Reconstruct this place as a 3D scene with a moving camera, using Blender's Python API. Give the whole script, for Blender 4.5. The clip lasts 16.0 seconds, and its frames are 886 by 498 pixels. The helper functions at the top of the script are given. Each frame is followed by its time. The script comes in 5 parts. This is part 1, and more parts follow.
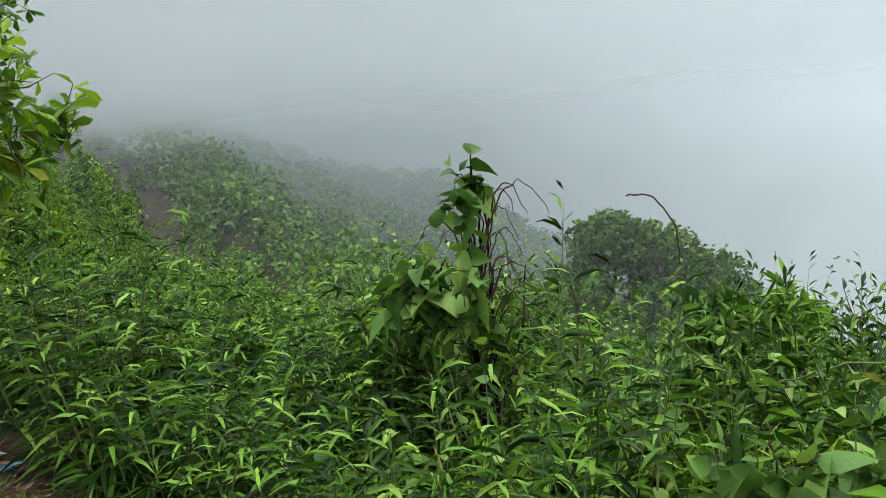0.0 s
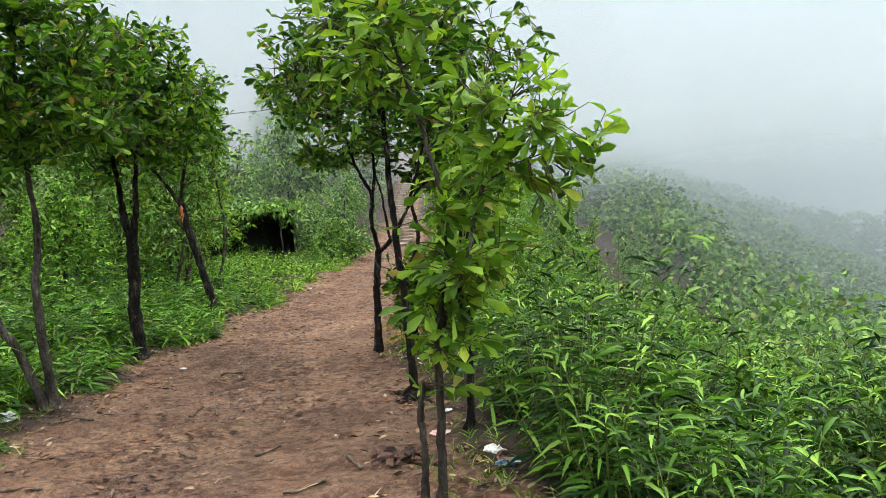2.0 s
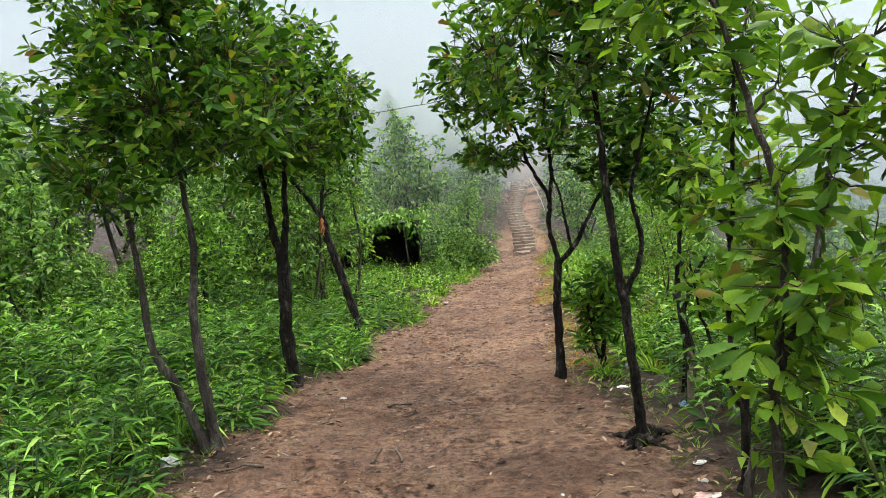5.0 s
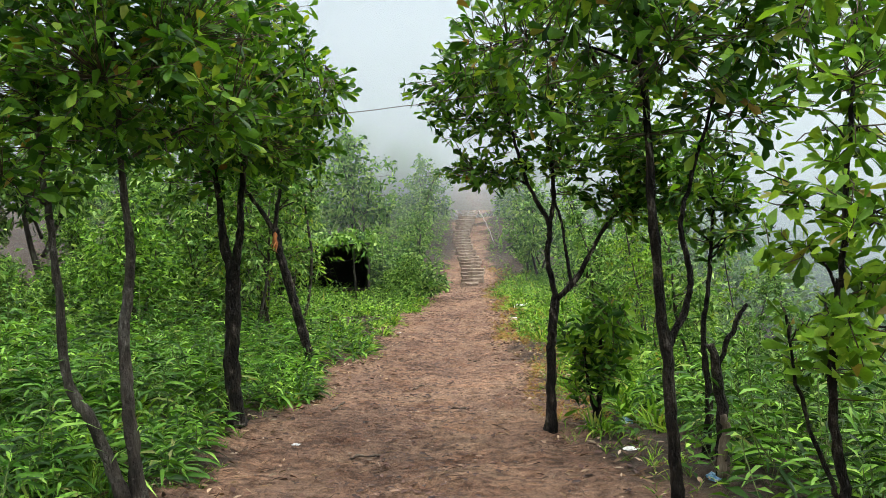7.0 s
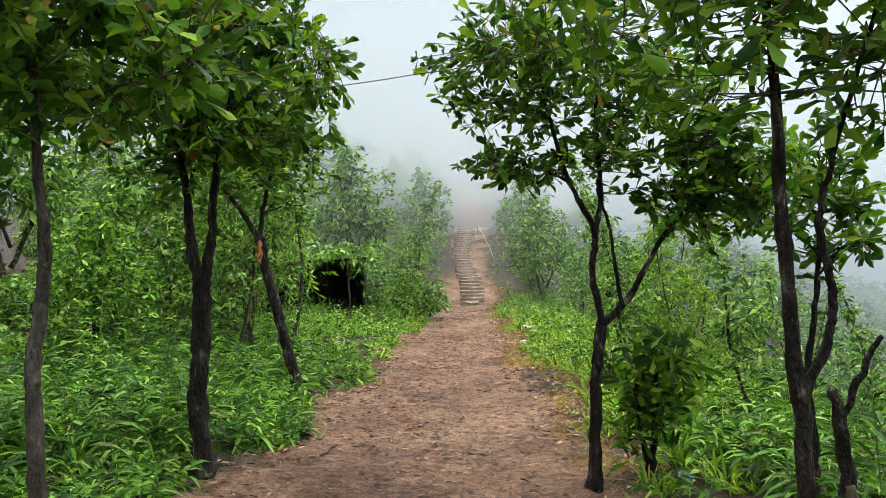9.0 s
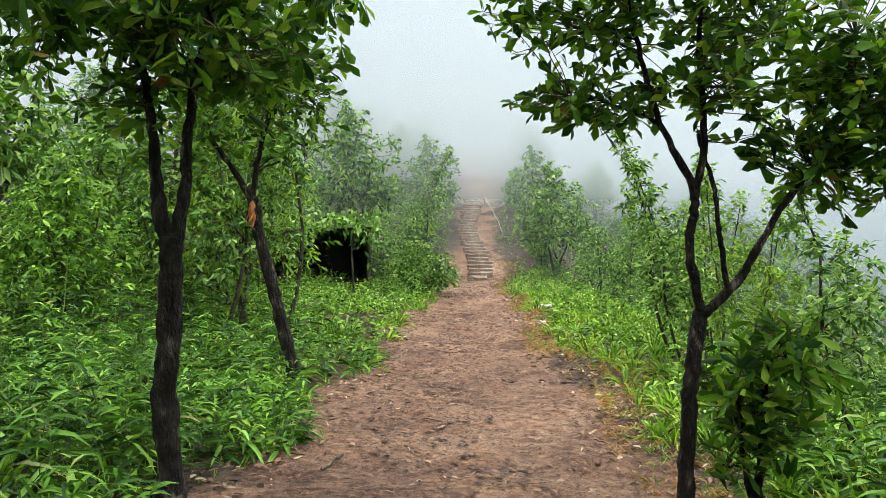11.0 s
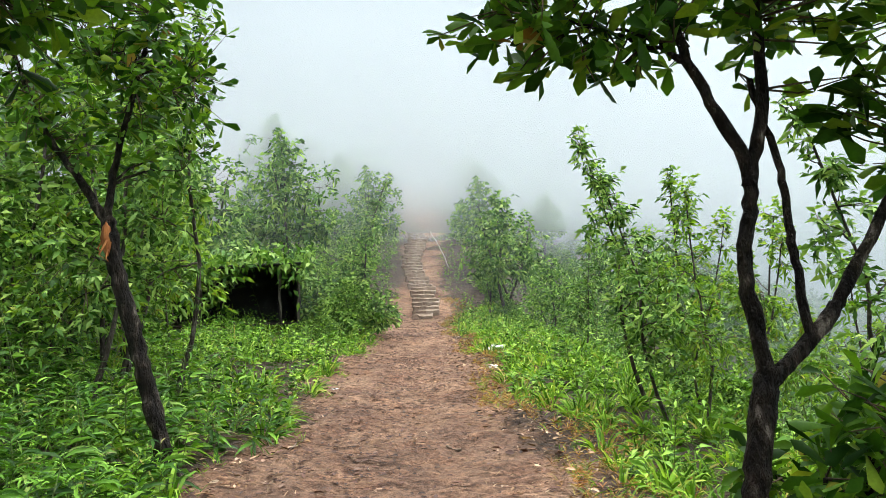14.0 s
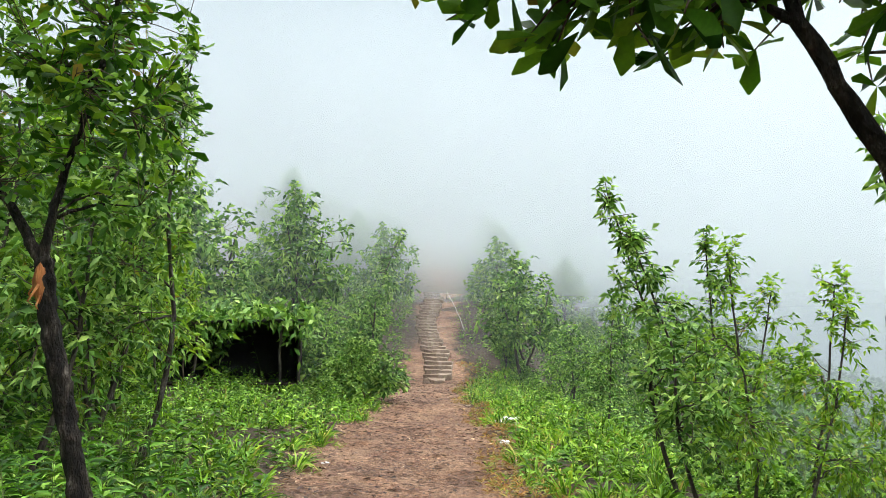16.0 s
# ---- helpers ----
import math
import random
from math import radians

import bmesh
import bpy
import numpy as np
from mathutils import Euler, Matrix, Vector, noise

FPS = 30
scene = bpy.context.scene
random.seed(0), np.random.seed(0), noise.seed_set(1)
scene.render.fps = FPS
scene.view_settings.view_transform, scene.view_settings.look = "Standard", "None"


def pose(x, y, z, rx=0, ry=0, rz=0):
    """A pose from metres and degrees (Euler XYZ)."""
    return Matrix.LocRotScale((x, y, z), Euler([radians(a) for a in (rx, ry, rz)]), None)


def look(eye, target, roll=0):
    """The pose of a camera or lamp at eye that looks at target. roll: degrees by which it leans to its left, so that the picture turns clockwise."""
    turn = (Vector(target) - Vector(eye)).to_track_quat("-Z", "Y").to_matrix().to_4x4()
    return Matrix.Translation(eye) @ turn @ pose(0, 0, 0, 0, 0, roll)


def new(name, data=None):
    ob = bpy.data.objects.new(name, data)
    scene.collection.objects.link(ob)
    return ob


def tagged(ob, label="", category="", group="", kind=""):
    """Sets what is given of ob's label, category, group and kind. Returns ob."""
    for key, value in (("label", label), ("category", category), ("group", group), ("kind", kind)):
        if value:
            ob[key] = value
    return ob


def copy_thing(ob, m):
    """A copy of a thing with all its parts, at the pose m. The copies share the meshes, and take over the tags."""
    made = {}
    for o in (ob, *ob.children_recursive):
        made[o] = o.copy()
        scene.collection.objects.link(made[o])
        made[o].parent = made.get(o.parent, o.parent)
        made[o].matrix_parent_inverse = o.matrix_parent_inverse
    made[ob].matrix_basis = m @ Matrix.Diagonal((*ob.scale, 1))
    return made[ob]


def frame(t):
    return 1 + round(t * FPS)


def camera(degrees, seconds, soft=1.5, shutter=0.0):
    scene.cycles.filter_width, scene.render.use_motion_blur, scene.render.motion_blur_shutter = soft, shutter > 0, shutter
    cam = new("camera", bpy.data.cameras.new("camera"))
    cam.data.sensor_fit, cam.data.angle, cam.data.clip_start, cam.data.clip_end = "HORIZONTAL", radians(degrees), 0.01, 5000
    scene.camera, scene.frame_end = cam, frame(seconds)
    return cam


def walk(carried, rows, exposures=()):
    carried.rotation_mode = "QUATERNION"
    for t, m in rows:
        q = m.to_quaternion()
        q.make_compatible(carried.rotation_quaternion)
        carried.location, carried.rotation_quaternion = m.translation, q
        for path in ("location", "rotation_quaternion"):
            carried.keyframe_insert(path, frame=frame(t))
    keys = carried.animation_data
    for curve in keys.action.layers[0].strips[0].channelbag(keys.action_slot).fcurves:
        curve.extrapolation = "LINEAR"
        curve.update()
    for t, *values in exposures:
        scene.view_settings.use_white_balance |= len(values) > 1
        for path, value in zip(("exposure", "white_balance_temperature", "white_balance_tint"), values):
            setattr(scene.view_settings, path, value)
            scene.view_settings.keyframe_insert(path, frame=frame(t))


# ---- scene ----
cam = camera(60.8, 16.0, soft=0.4)
PATH = [
    (0, (0.584, 0.38, 1.639), (0.475, 2.355, 1.342), -4.9),
    (0.5, (0.491, 0.401, 1.623), (0.123, 2.346, 1.338), -7.4),
    (1, (0.381, 0.302, 1.647), (-0.143, 2.218, 1.414), -6.6),
    (1.5, (0.256, 0.277, 1.619), (-0.499, 2.12, 1.435), -3.2),
    (2, (0.143, 0.348, 1.61), (-0.99, 1.992, 1.494), -3.5),
    (2.5, (-0.058, 0.376, 1.588), (-1.504, 1.754, 1.486), -6.7),
    (3, (-0.308, 0.419, 1.563), (-1.792, 1.753, 1.426), -5.1),
    (3.5, (-0.563, 0.561, 1.505), (-1.943, 1.994, 1.303), -4.1),
    (4, (-0.718, 0.679, 1.553), (-2.083, 2.136, 1.442), -4.8),
    (4.2, (-0.794, 0.698, 1.575), (-2.154, 2.16, 1.474), -5.3),
    (6.3, (-1.901, 0.95, 1.651), (-3.142, 2.518, 1.638), -3.2),
    (6.5, (-2.0, 1.018, 1.643), (-3.182, 2.631, 1.619), -2.6),
    (7, (-2.162, 1.23, 1.614), (-3.368, 2.825, 1.604), -1.7),
    (7.5, (-2.406, 1.426, 1.564), (-3.637, 3.002, 1.621), 0.6),
    (8, (-2.712, 1.641, 1.583), (-3.884, 3.261, 1.609), -0.6),
    (8.5, (-2.893, 1.945, 1.58), (-4.057, 3.571, 1.618), -0.2),
    (9, (-3.07, 2.138, 1.555), (-4.263, 3.743, 1.594), -0.9),
    (9.2, (-3.187, 2.223, 1.567), (-4.409, 3.806, 1.604), -0.5),
    (11.3, (-4.138, 3.188, 1.494), (-5.331, 4.792, 1.458), 0.5),
    (11.5, (-4.185, 3.294, 1.475), (-5.401, 4.881, 1.439), 1.3),
    (12, (-4.292, 3.629, 1.464), (-5.512, 5.213, 1.408), -1.2),
    (12.5, (-4.537, 3.883, 1.518), (-5.582, 5.588, 1.473), -2.4),
    (13, (-4.675, 3.993, 1.504), (-5.749, 5.681, 1.501), -2.6),
    (13.5, (-4.768, 4.264, 1.48), (-5.926, 5.894, 1.505), -0.8),
    (14, (-4.884, 4.484, 1.462), (-5.963, 6.166, 1.529), -0.7),
    (14.5, (-5.017, 4.698, 1.475), (-5.989, 6.444, 1.551), 0.6),
    (15, (-5.053, 4.922, 1.489), (-6.128, 6.604, 1.626), -0.2),
    (15.5, (-5.156, 5.165, 1.472), (-6.288, 6.809, 1.603), 0.5),
    (16, (-5.271, 5.319, 1.488), (-6.389, 6.961, 1.716), 1.4),
]
EXPOSURES = [(0, -0.58), (1, -0.12), (1.5, -0.1), (2, 0.02), (4, 0.1), (8, 0.04), (9, 0.08), (12, 0.16), (14, 0.18), (15.5, 0.24), (16, 0.14)]
walk(cam, [(t, look(eye, target, roll)) for t, eye, target, roll in PATH], EXPOSURES)
# ---- light, sky and fog ----
SUN_ELEV, SUN_ROT = radians(62), radians(20)
world = bpy.data.worlds.new("overcast_sky")
scene.world = world
world.use_nodes = True
wt = world.node_tree
wt.nodes.clear()
w_out = wt.nodes.new("ShaderNodeOutputWorld")
w_bg = wt.nodes.new("ShaderNodeBackground")
w_sky = wt.nodes.new("ShaderNodeTexSky")
w_sky.sky_type, w_sky.sun_disc, w_sky.sun_elevation, w_sky.sun_rotation = "NISHITA", False, SUN_ELEV, SUN_ROT
w_sky.dust_density = 5.0
w_gain = wt.nodes.new("ShaderNodeMix")
w_gain.data_type, w_gain.blend_type = "RGBA", "MULTIPLY"
w_gain.inputs[0].default_value = 1.0
w_gain.inputs[7].default_value = (0.1, 0.1, 0.1, 1)
w_co = wt.nodes.new("ShaderNodeTexCoord")
w_sep = wt.nodes.new("ShaderNodeSeparateXYZ")
w_ramp = wt.nodes.new("ShaderNodeValToRGB")
cr = w_ramp.color_ramp
cr.elements[0].position, cr.elements[0].color = 0.0, (0.3, 0.35, 0.37, 1)
cr.elements[1].position, cr.elements[1].color = 1.0, (7.6, 7.6, 7.5, 1)
for at_z, shade in ((0.08, (0.4, 0.45, 0.47, 1)), (0.2, (0.5, 0.58, 0.64, 1)), (0.4, (0.65, 0.73, 0.78, 1)), (0.7, (2.9, 3.0, 3.0, 1))):
    cr.elements.new(at_z).color = shade
w_mix = wt.nodes.new("ShaderNodeMix")
w_mix.data_type = "RGBA"
w_mix.inputs[0].default_value = 0.9
wt.links.new(w_co.outputs["Generated"], w_sep.inputs[0])
wt.links.new(w_sep.outputs[2], w_ramp.inputs[0])
wt.links.new(w_sky.outputs[0], w_gain.inputs[6])
wt.links.new(w_gain.outputs[2], w_mix.inputs[6])
wt.links.new(w_ramp.outputs[0], w_mix.inputs[7])
wt.links.new(w_mix.outputs[2], w_bg.inputs[0])
wt.links.new(w_bg.outputs[0], w_out.inputs[0])
w_bg.inputs[1].default_value = 1.0
sun = bpy.data.lights.new("sun", "SUN")
sun.energy, sun.angle, sun.color = 1.5, radians(12), (1.0, 0.97, 0.92)
sun_ob = new("sun", sun)
sun_ob.matrix_world = look((10, 25, 60), (0, 0, 0))

rng = np.random.default_rng(7)


# ---- materials ----
def material(name):
    m = bpy.data.materials.new(name)
    m.use_nodes = True
    t = m.node_tree
    return m, t, t.nodes["Principled BSDF"], t.nodes["Material Output"]


def ramp(t, fac, stops):
    n = t.nodes.new("ShaderNodeValToRGB")
    els = n.color_ramp.elements
    els[0].position, els[0].color = stops[0][0], (*stops[0][1], 1)
    els[1].position, els[1].color = stops[-1][0], (*stops[-1][1], 1)
    for p, c in stops[1:-1]:
        els.new(p).color = (*c, 1)
    t.links.new(fac, n.inputs[0])
    return n.outputs[0]


def noise_tex(t, scale, detail=4.0, rough=0.55, stretch=None):
    co = t.nodes.new("ShaderNodeTexCoord")
    n = t.nodes.new("ShaderNodeTexNoise")
    n.inputs["Scale"].default_value, n.inputs["Detail"].default_value, n.inputs["Roughness"].default_value = scale, detail, rough
    if stretch:
        mp = t.nodes.new("ShaderNodeMapping")
        mp.inputs["Scale"].default_value = stretch
        t.links.new(co.outputs["Object"], mp.inputs[0])
        t.links.new(mp.outputs[0], n.inputs[0])
    else:
        t.links.new(co.outputs["Object"], n.inputs[0])
    return n.outputs[0]


def mixed(t, fac, a, b, blend="MIX"):
    n = t.nodes.new("ShaderNodeMix")
    n.data_type, n.blend_type = "RGBA", blend
    for sock, v in ((n.inputs[0], fac), (n.inputs[6], a), (n.inputs[7], b)):
        if isinstance(v, (int, float)):
            sock.default_value = v
        elif isinstance(v, tuple):
            sock.default_value = (*v, 1)
        else:
            t.links.new(v, sock)
    return n.outputs[2]


def bump(t, bsdf, height, strength, dist):
    b = t.nodes.new("ShaderNodeBump")
    b.inputs["Strength"].default_value, b.inputs["Distance"].default_value = strength, dist
    t.links.new(height, b.inputs["Height"])
    t.links.new(b.outputs[0], bsdf.inputs["Normal"])


def leaf_material(name, stops, trans=0.35, rough=0.45, spec=0.13, clump=3.0):
    """Leaf tissue: each leaf has its own shade, fine blotches on the blade, clump-sized light and dark painted in, and
    light shines through.
    """
    m, t, b, out = material(name)
    geo = t.nodes.new("ShaderNodeNewGeometry")
    col = ramp(t, geo.outputs["Random Per Island"], stops)
    clump_shade = ramp(t, noise_tex(t, clump, 3), [(0.3, (0.5, 0.54, 0.55)), (0.5, (0.95, 0.95, 0.95)), (0.7, (1.35, 1.25, 1.0))])
    col = mixed(t, 1.0, col, clump_shade, "MULTIPLY")
    fine = ramp(t, noise_tex(t, 90.0, 2), [(0.3, (0.85, 0.85, 0.85)), (0.7, (1.08, 1.08, 1.05))])
    col = mixed(t, 1.0, col, fine, "MULTIPLY")
    col = mixed(t, 1.0, col, (1.0, 1.0, 1.15), "MULTIPLY")
    t.links.new(col, b.inputs["Base Color"])
    b.inputs["Roughness"].default_value = rough
    b.inputs["Specular IOR Level"].default_value = spec
    tr = t.nodes.new("ShaderNodeBsdfTranslucent")
    t.links.new(mixed(t, 1.0, col, (1.25, 1.35, 0.5), "MULTIPLY"), tr.inputs[0])
    mix = t.nodes.new("ShaderNodeMixShader")
    mix.inputs[0].default_value = trans
    t.links.new(b.outputs[0], mix.inputs[1])
    t.links.new(tr.outputs[0], mix.inputs[2])
    t.links.new(mix.outputs[0], out.inputs[0])
    return m


def rough_material(name, stops, scale, rough=0.85, bump_strength=0.5, bump_dist=0.01, stretch=None, spec=0.3, fine=60.0):
    m, t, b, out = material(name)
    n1 = noise_tex(t, scale, 6, 0.62, stretch)
    n2 = noise_tex(t, fine, 3, 0.6, stretch)
    col = ramp(t, n1, stops)
    col = mixed(t, 1.0, col, ramp(t, n2, [(0.25, (0.65, 0.65, 0.65)), (0.75, (1.25, 1.25, 1.25))]), "MULTIPLY")
    t.links.new(col, b.inputs["Base Color"])
    b.inputs["Roughness"].default_value, b.inputs["Specular IOR Level"].default_value = rough, spec
    add = t.nodes.new("ShaderNodeMath")
    add.operation = "ADD"
    t.links.new(n1, add.inputs[0])
    t.links.new(n2, add.inputs[1])
    bump(t, b, add.outputs[0], bump_strength, bump_dist)
    return m


M_OAK = leaf_material("broad_tree_leaf", [(0.0, (0.012, 0.044, 0.005)), (0.4, (0.046, 0.125, 0.01)), (0.8, (0.125, 0.255, 0.02)), (0.975, (0.23, 0.33, 0.03)), (1.0, (0.22, 0.11, 0.03))], 0.32)
M_YOUNG = leaf_material("young_leaf", [(0.0, (0.04, 0.105, 0.01)), (0.5, (0.135, 0.265, 0.02)), (0.93, (0.27, 0.41, 0.04)), (1.0, (0.28, 0.2, 0.05))], 0.32)
M_SHRUB = leaf_material("shrub_leaf", [(0.0, (0.016, 0.055, 0.009)), (0.5, (0.1, 0.22, 0.034)), (0.85, (0.24, 0.39, 0.08)), (1.0, (0.36, 0.5, 0.13))], 0.25)
# wide clumps: lit and shaded parts of far crowns painted as patches of tone
M_WOODS = leaf_material("woods_leaf", [(0.0, (0.03, 0.085, 0.016)), (0.5, (0.095, 0.2, 0.036)), (0.9, (0.19, 0.32, 0.06)), (1.0, (0.2, 0.21, 0.06))], 0.2, 0.6, 0.2, 0.4)
# darker copies of lance and herb leaf, with the front weeds' shade in the colour
M_FRONT = leaf_material("shaded_lance_leaf", [(0.0, (0.004, 0.016, 0.002)), (0.45, (0.022, 0.072, 0.007)), (0.75, (0.11, 0.25, 0.024)), (1.0, (0.25, 0.43, 0.06))], 0.16, 0.42, 0.14)
M_FRONT_HERB = leaf_material("shaded_herb_leaf", [(0.0, (0.007, 0.024, 0.004)), (0.5, (0.035, 0.095, 0.011)), (0.8, (0.12, 0.24, 0.03)), (1.0, (0.24, 0.36, 0.07))], 0.22)
M_BAMBOO = leaf_material("lance_leaf", [(0.0, (0.008, 0.03, 0.004)), (0.45, (0.045, 0.135, 0.013)), (0.82, (0.16, 0.345, 0.035)), (0.96, (0.27, 0.47, 0.08)), (1.0, (0.26, 0.24, 0.08))], 0.2, 0.38)
M_MUG = leaf_material("herb_leaf", [(0.0, (0.012, 0.045, 0.006)), (0.5, (0.095, 0.225, 0.022)), (0.85, (0.25, 0.44, 0.056)), (1.0, (0.34, 0.52, 0.09))], 0.22)
M_GRASS = leaf_material("grass_blade", [(0.0, (0.022, 0.07, 0.006)), (0.5, (0.135, 0.285, 0.024)), (0.86, (0.29, 0.48, 0.05)), (1.0, (0.36, 0.3, 0.09))], 0.26)
M_VINE = leaf_material("vine_leaf", [(0.0, (0.03, 0.08, 0.016)), (0.5, (0.1, 0.21, 0.04)), (1.0, (0.24, 0.38, 0.08))], 0.2, 0.45)
M_DRY = leaf_material("dry_leaf", [(0.0, (0.06, 0.032, 0.02)), (0.45, (0.13, 0.075, 0.042)), (0.75, (0.26, 0.165, 0.09)), (1.0, (0.5, 0.38, 0.25))], 0.1, 0.8, 0.2)
M_RUST = leaf_material("rusty_grass", [(0.0, (0.2, 0.09, 0.03)), (0.5, (0.34, 0.17, 0.05)), (1.0, (0.36, 0.3, 0.09))], 0.25, 0.7, 0.2)
M_TAN = leaf_material("withered_leaf", [(0.0, (0.12, 0.07, 0.03)), (0.5, (0.25, 0.16, 0.06)), (1.0, (0.4, 0.3, 0.12))], 0.15, 0.7)
M_BARK = rough_material("dark_bark", [(0.36, (0.004, 0.003, 0.003)), (0.5, (0.013, 0.01, 0.008)), (0.6, (0.034, 0.026, 0.02)), (0.7, (0.14, 0.12, 0.1))], 16.0, 0.85, 1.0, 0.05, (1, 1, 0.4), 0.2, 45.0)
M_BARK2 = rough_material("grey_bark", [(0.3, (0.012, 0.01, 0.008)), (0.5, (0.045, 0.036, 0.028)), (0.62, (0.085, 0.075, 0.062)), (0.75, (0.24, 0.23, 0.2))], 11.0, 0.9, 1.0, 0.03, (1, 1, 0.4))
M_TWIG = rough_material("dark_twig", [(0.3, (0.03, 0.02, 0.014)), (0.7, (0.1, 0.065, 0.04))], 30.0, 0.85, 0.3, 0.004)
M_STALK = rough_material("green_stalk", [(0.3, (0.07, 0.12, 0.03)), (0.7, (0.16, 0.2, 0.06))], 30.0, 0.6, 0.2, 0.003)
M_WOUND = rough_material("torn_wood", [(0.3, (0.2, 0.06, 0.02)), (0.55, (0.45, 0.17, 0.05)), (0.75, (0.6, 0.38, 0.2))], 25.0, 0.85, 0.8, 0.01, (1, 1, 0.2))
M_POST = rough_material("weathered_post", [(0.3, (0.03, 0.022, 0.016)), (0.55, (0.12, 0.09, 0.065)), (0.75, (0.26, 0.21, 0.16))], 10.0, 0.9, 0.8, 0.012, (1, 1, 0.15))
M_STONE = rough_material("step_stone", [(0.3, (0.1, 0.066, 0.046)), (0.5, (0.2, 0.14, 0.1)), (0.75, (0.34, 0.265, 0.21))], 3.0, 0.9, 0.7, 0.02)
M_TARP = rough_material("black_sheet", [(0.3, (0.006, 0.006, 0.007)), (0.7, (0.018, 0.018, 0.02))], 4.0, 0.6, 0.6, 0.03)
M_EARTH = rough_material("shaded_earth", [(0.3, (0.012, 0.009, 0.007)), (0.7, (0.035, 0.025, 0.018))], 5.0, 0.95, 0.6, 0.03)
M_WHITE = rough_material("white_plastic", [(0.3, (0.4, 0.39, 0.36)), (0.6, (0.66, 0.66, 0.64))], 6.0, 0.45, 0.5, 0.01, None, 0.5)
M_BLUE = rough_material("blue_wrapper", [(0.35, (0.04, 0.11, 0.24)), (0.5, (0.1, 0.24, 0.36)), (0.6, (0.5, 0.53, 0.56))], 9.0, 0.4, 0.4, 0.01, None, 0.5)
M_PINK = rough_material("faded_wrapper", [(0.35, (0.5, 0.2, 0.16)), (0.55, (0.65, 0.5, 0.44)), (0.7, (0.78, 0.74, 0.7))], 9.0, 0.5, 0.4, 0.01)
M_POLE = rough_material("pale_pole", [(0.3, (0.2, 0.17, 0.14)), (0.7, (0.34, 0.3, 0.26))], 6.0, 0.6, 0.3, 0.005)


def ground_material():
    m, t, b, out = material("trail_earth")
    at = t.nodes.new("ShaderNodeAttribute")
    at.attribute_name = "trodden"
    rag = noise_tex(t, 2.2, 6, 0.65)
    add = t.nodes.new("ShaderNodeMath")
    add.operation = "MULTIPLY_ADD"
    t.links.new(rag, add.inputs[0])
    add.inputs[1].default_value = 0.9
    t.links.new(at.outputs["Fac"], add.inputs[2])
    mask = ramp(t, add.outputs[0], [(0.78, (0, 0, 0)), (1.0, (1, 1, 1))])
    big = noise_tex(t, 0.9, 5, 0.6)
    soil = ramp(t, big, [(0.3, (0.125, 0.072, 0.048)), (0.46, (0.215, 0.127, 0.084)), (0.62, (0.3, 0.186, 0.12)), (0.76, (0.355, 0.235, 0.158))])
    grit = noise_tex(t, 22.0, 6, 0.7)
    soil = mixed(t, 1.0, soil, ramp(t, grit, [(0.32, (0.4, 0.37, 0.35)), (0.5, (0.95, 0.95, 0.95)), (0.7, (1.4, 1.36, 1.3))]), "MULTIPLY")
    stones = t.nodes.new("ShaderNodeTexVoronoi")
    stones.inputs["Scale"].default_value = 34.0
    co = t.nodes.new("ShaderNodeTexCoord")
    t.links.new(co.outputs["Object"], stones.inputs[0])
    soil = mixed(t, ramp(t, stones.outputs["Distance"], [(0.04, (0.35, 0.35, 0.35)), (0.16, (0, 0, 0))]), soil, (0.4, 0.33, 0.27))
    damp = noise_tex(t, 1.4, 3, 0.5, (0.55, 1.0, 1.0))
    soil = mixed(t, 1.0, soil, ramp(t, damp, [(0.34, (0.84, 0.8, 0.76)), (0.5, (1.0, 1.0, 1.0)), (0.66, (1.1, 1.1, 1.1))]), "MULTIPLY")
    # clods and trodden ripples lie across the trail, their shade painted into the soil colour
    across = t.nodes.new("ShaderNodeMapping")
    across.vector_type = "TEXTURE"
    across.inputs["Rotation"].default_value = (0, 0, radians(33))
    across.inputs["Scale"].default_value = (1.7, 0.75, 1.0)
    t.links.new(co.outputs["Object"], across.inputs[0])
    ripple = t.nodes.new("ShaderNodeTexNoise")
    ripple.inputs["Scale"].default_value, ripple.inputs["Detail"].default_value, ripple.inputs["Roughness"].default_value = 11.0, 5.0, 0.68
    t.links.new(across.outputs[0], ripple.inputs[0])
    # hollows dark, tops pale: relief shading carried by the colour
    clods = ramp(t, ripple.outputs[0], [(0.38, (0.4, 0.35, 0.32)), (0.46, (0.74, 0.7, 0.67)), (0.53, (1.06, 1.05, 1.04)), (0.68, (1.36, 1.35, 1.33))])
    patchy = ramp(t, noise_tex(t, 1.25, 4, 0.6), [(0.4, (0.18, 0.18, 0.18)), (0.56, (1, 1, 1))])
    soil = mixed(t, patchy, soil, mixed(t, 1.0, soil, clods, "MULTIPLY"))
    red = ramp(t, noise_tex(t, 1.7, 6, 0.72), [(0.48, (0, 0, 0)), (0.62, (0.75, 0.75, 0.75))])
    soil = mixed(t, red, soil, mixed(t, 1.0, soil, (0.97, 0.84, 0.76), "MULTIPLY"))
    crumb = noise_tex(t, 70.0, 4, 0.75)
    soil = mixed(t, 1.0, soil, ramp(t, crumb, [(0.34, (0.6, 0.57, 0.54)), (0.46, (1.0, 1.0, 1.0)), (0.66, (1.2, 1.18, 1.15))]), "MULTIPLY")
    humus = ramp(t, noise_tex(t, 6.0, 6, 0.65), [(0.3, (0.02, 0.013, 0.009)), (0.55, (0.055, 0.035, 0.023)), (0.75, (0.11, 0.068, 0.045))])
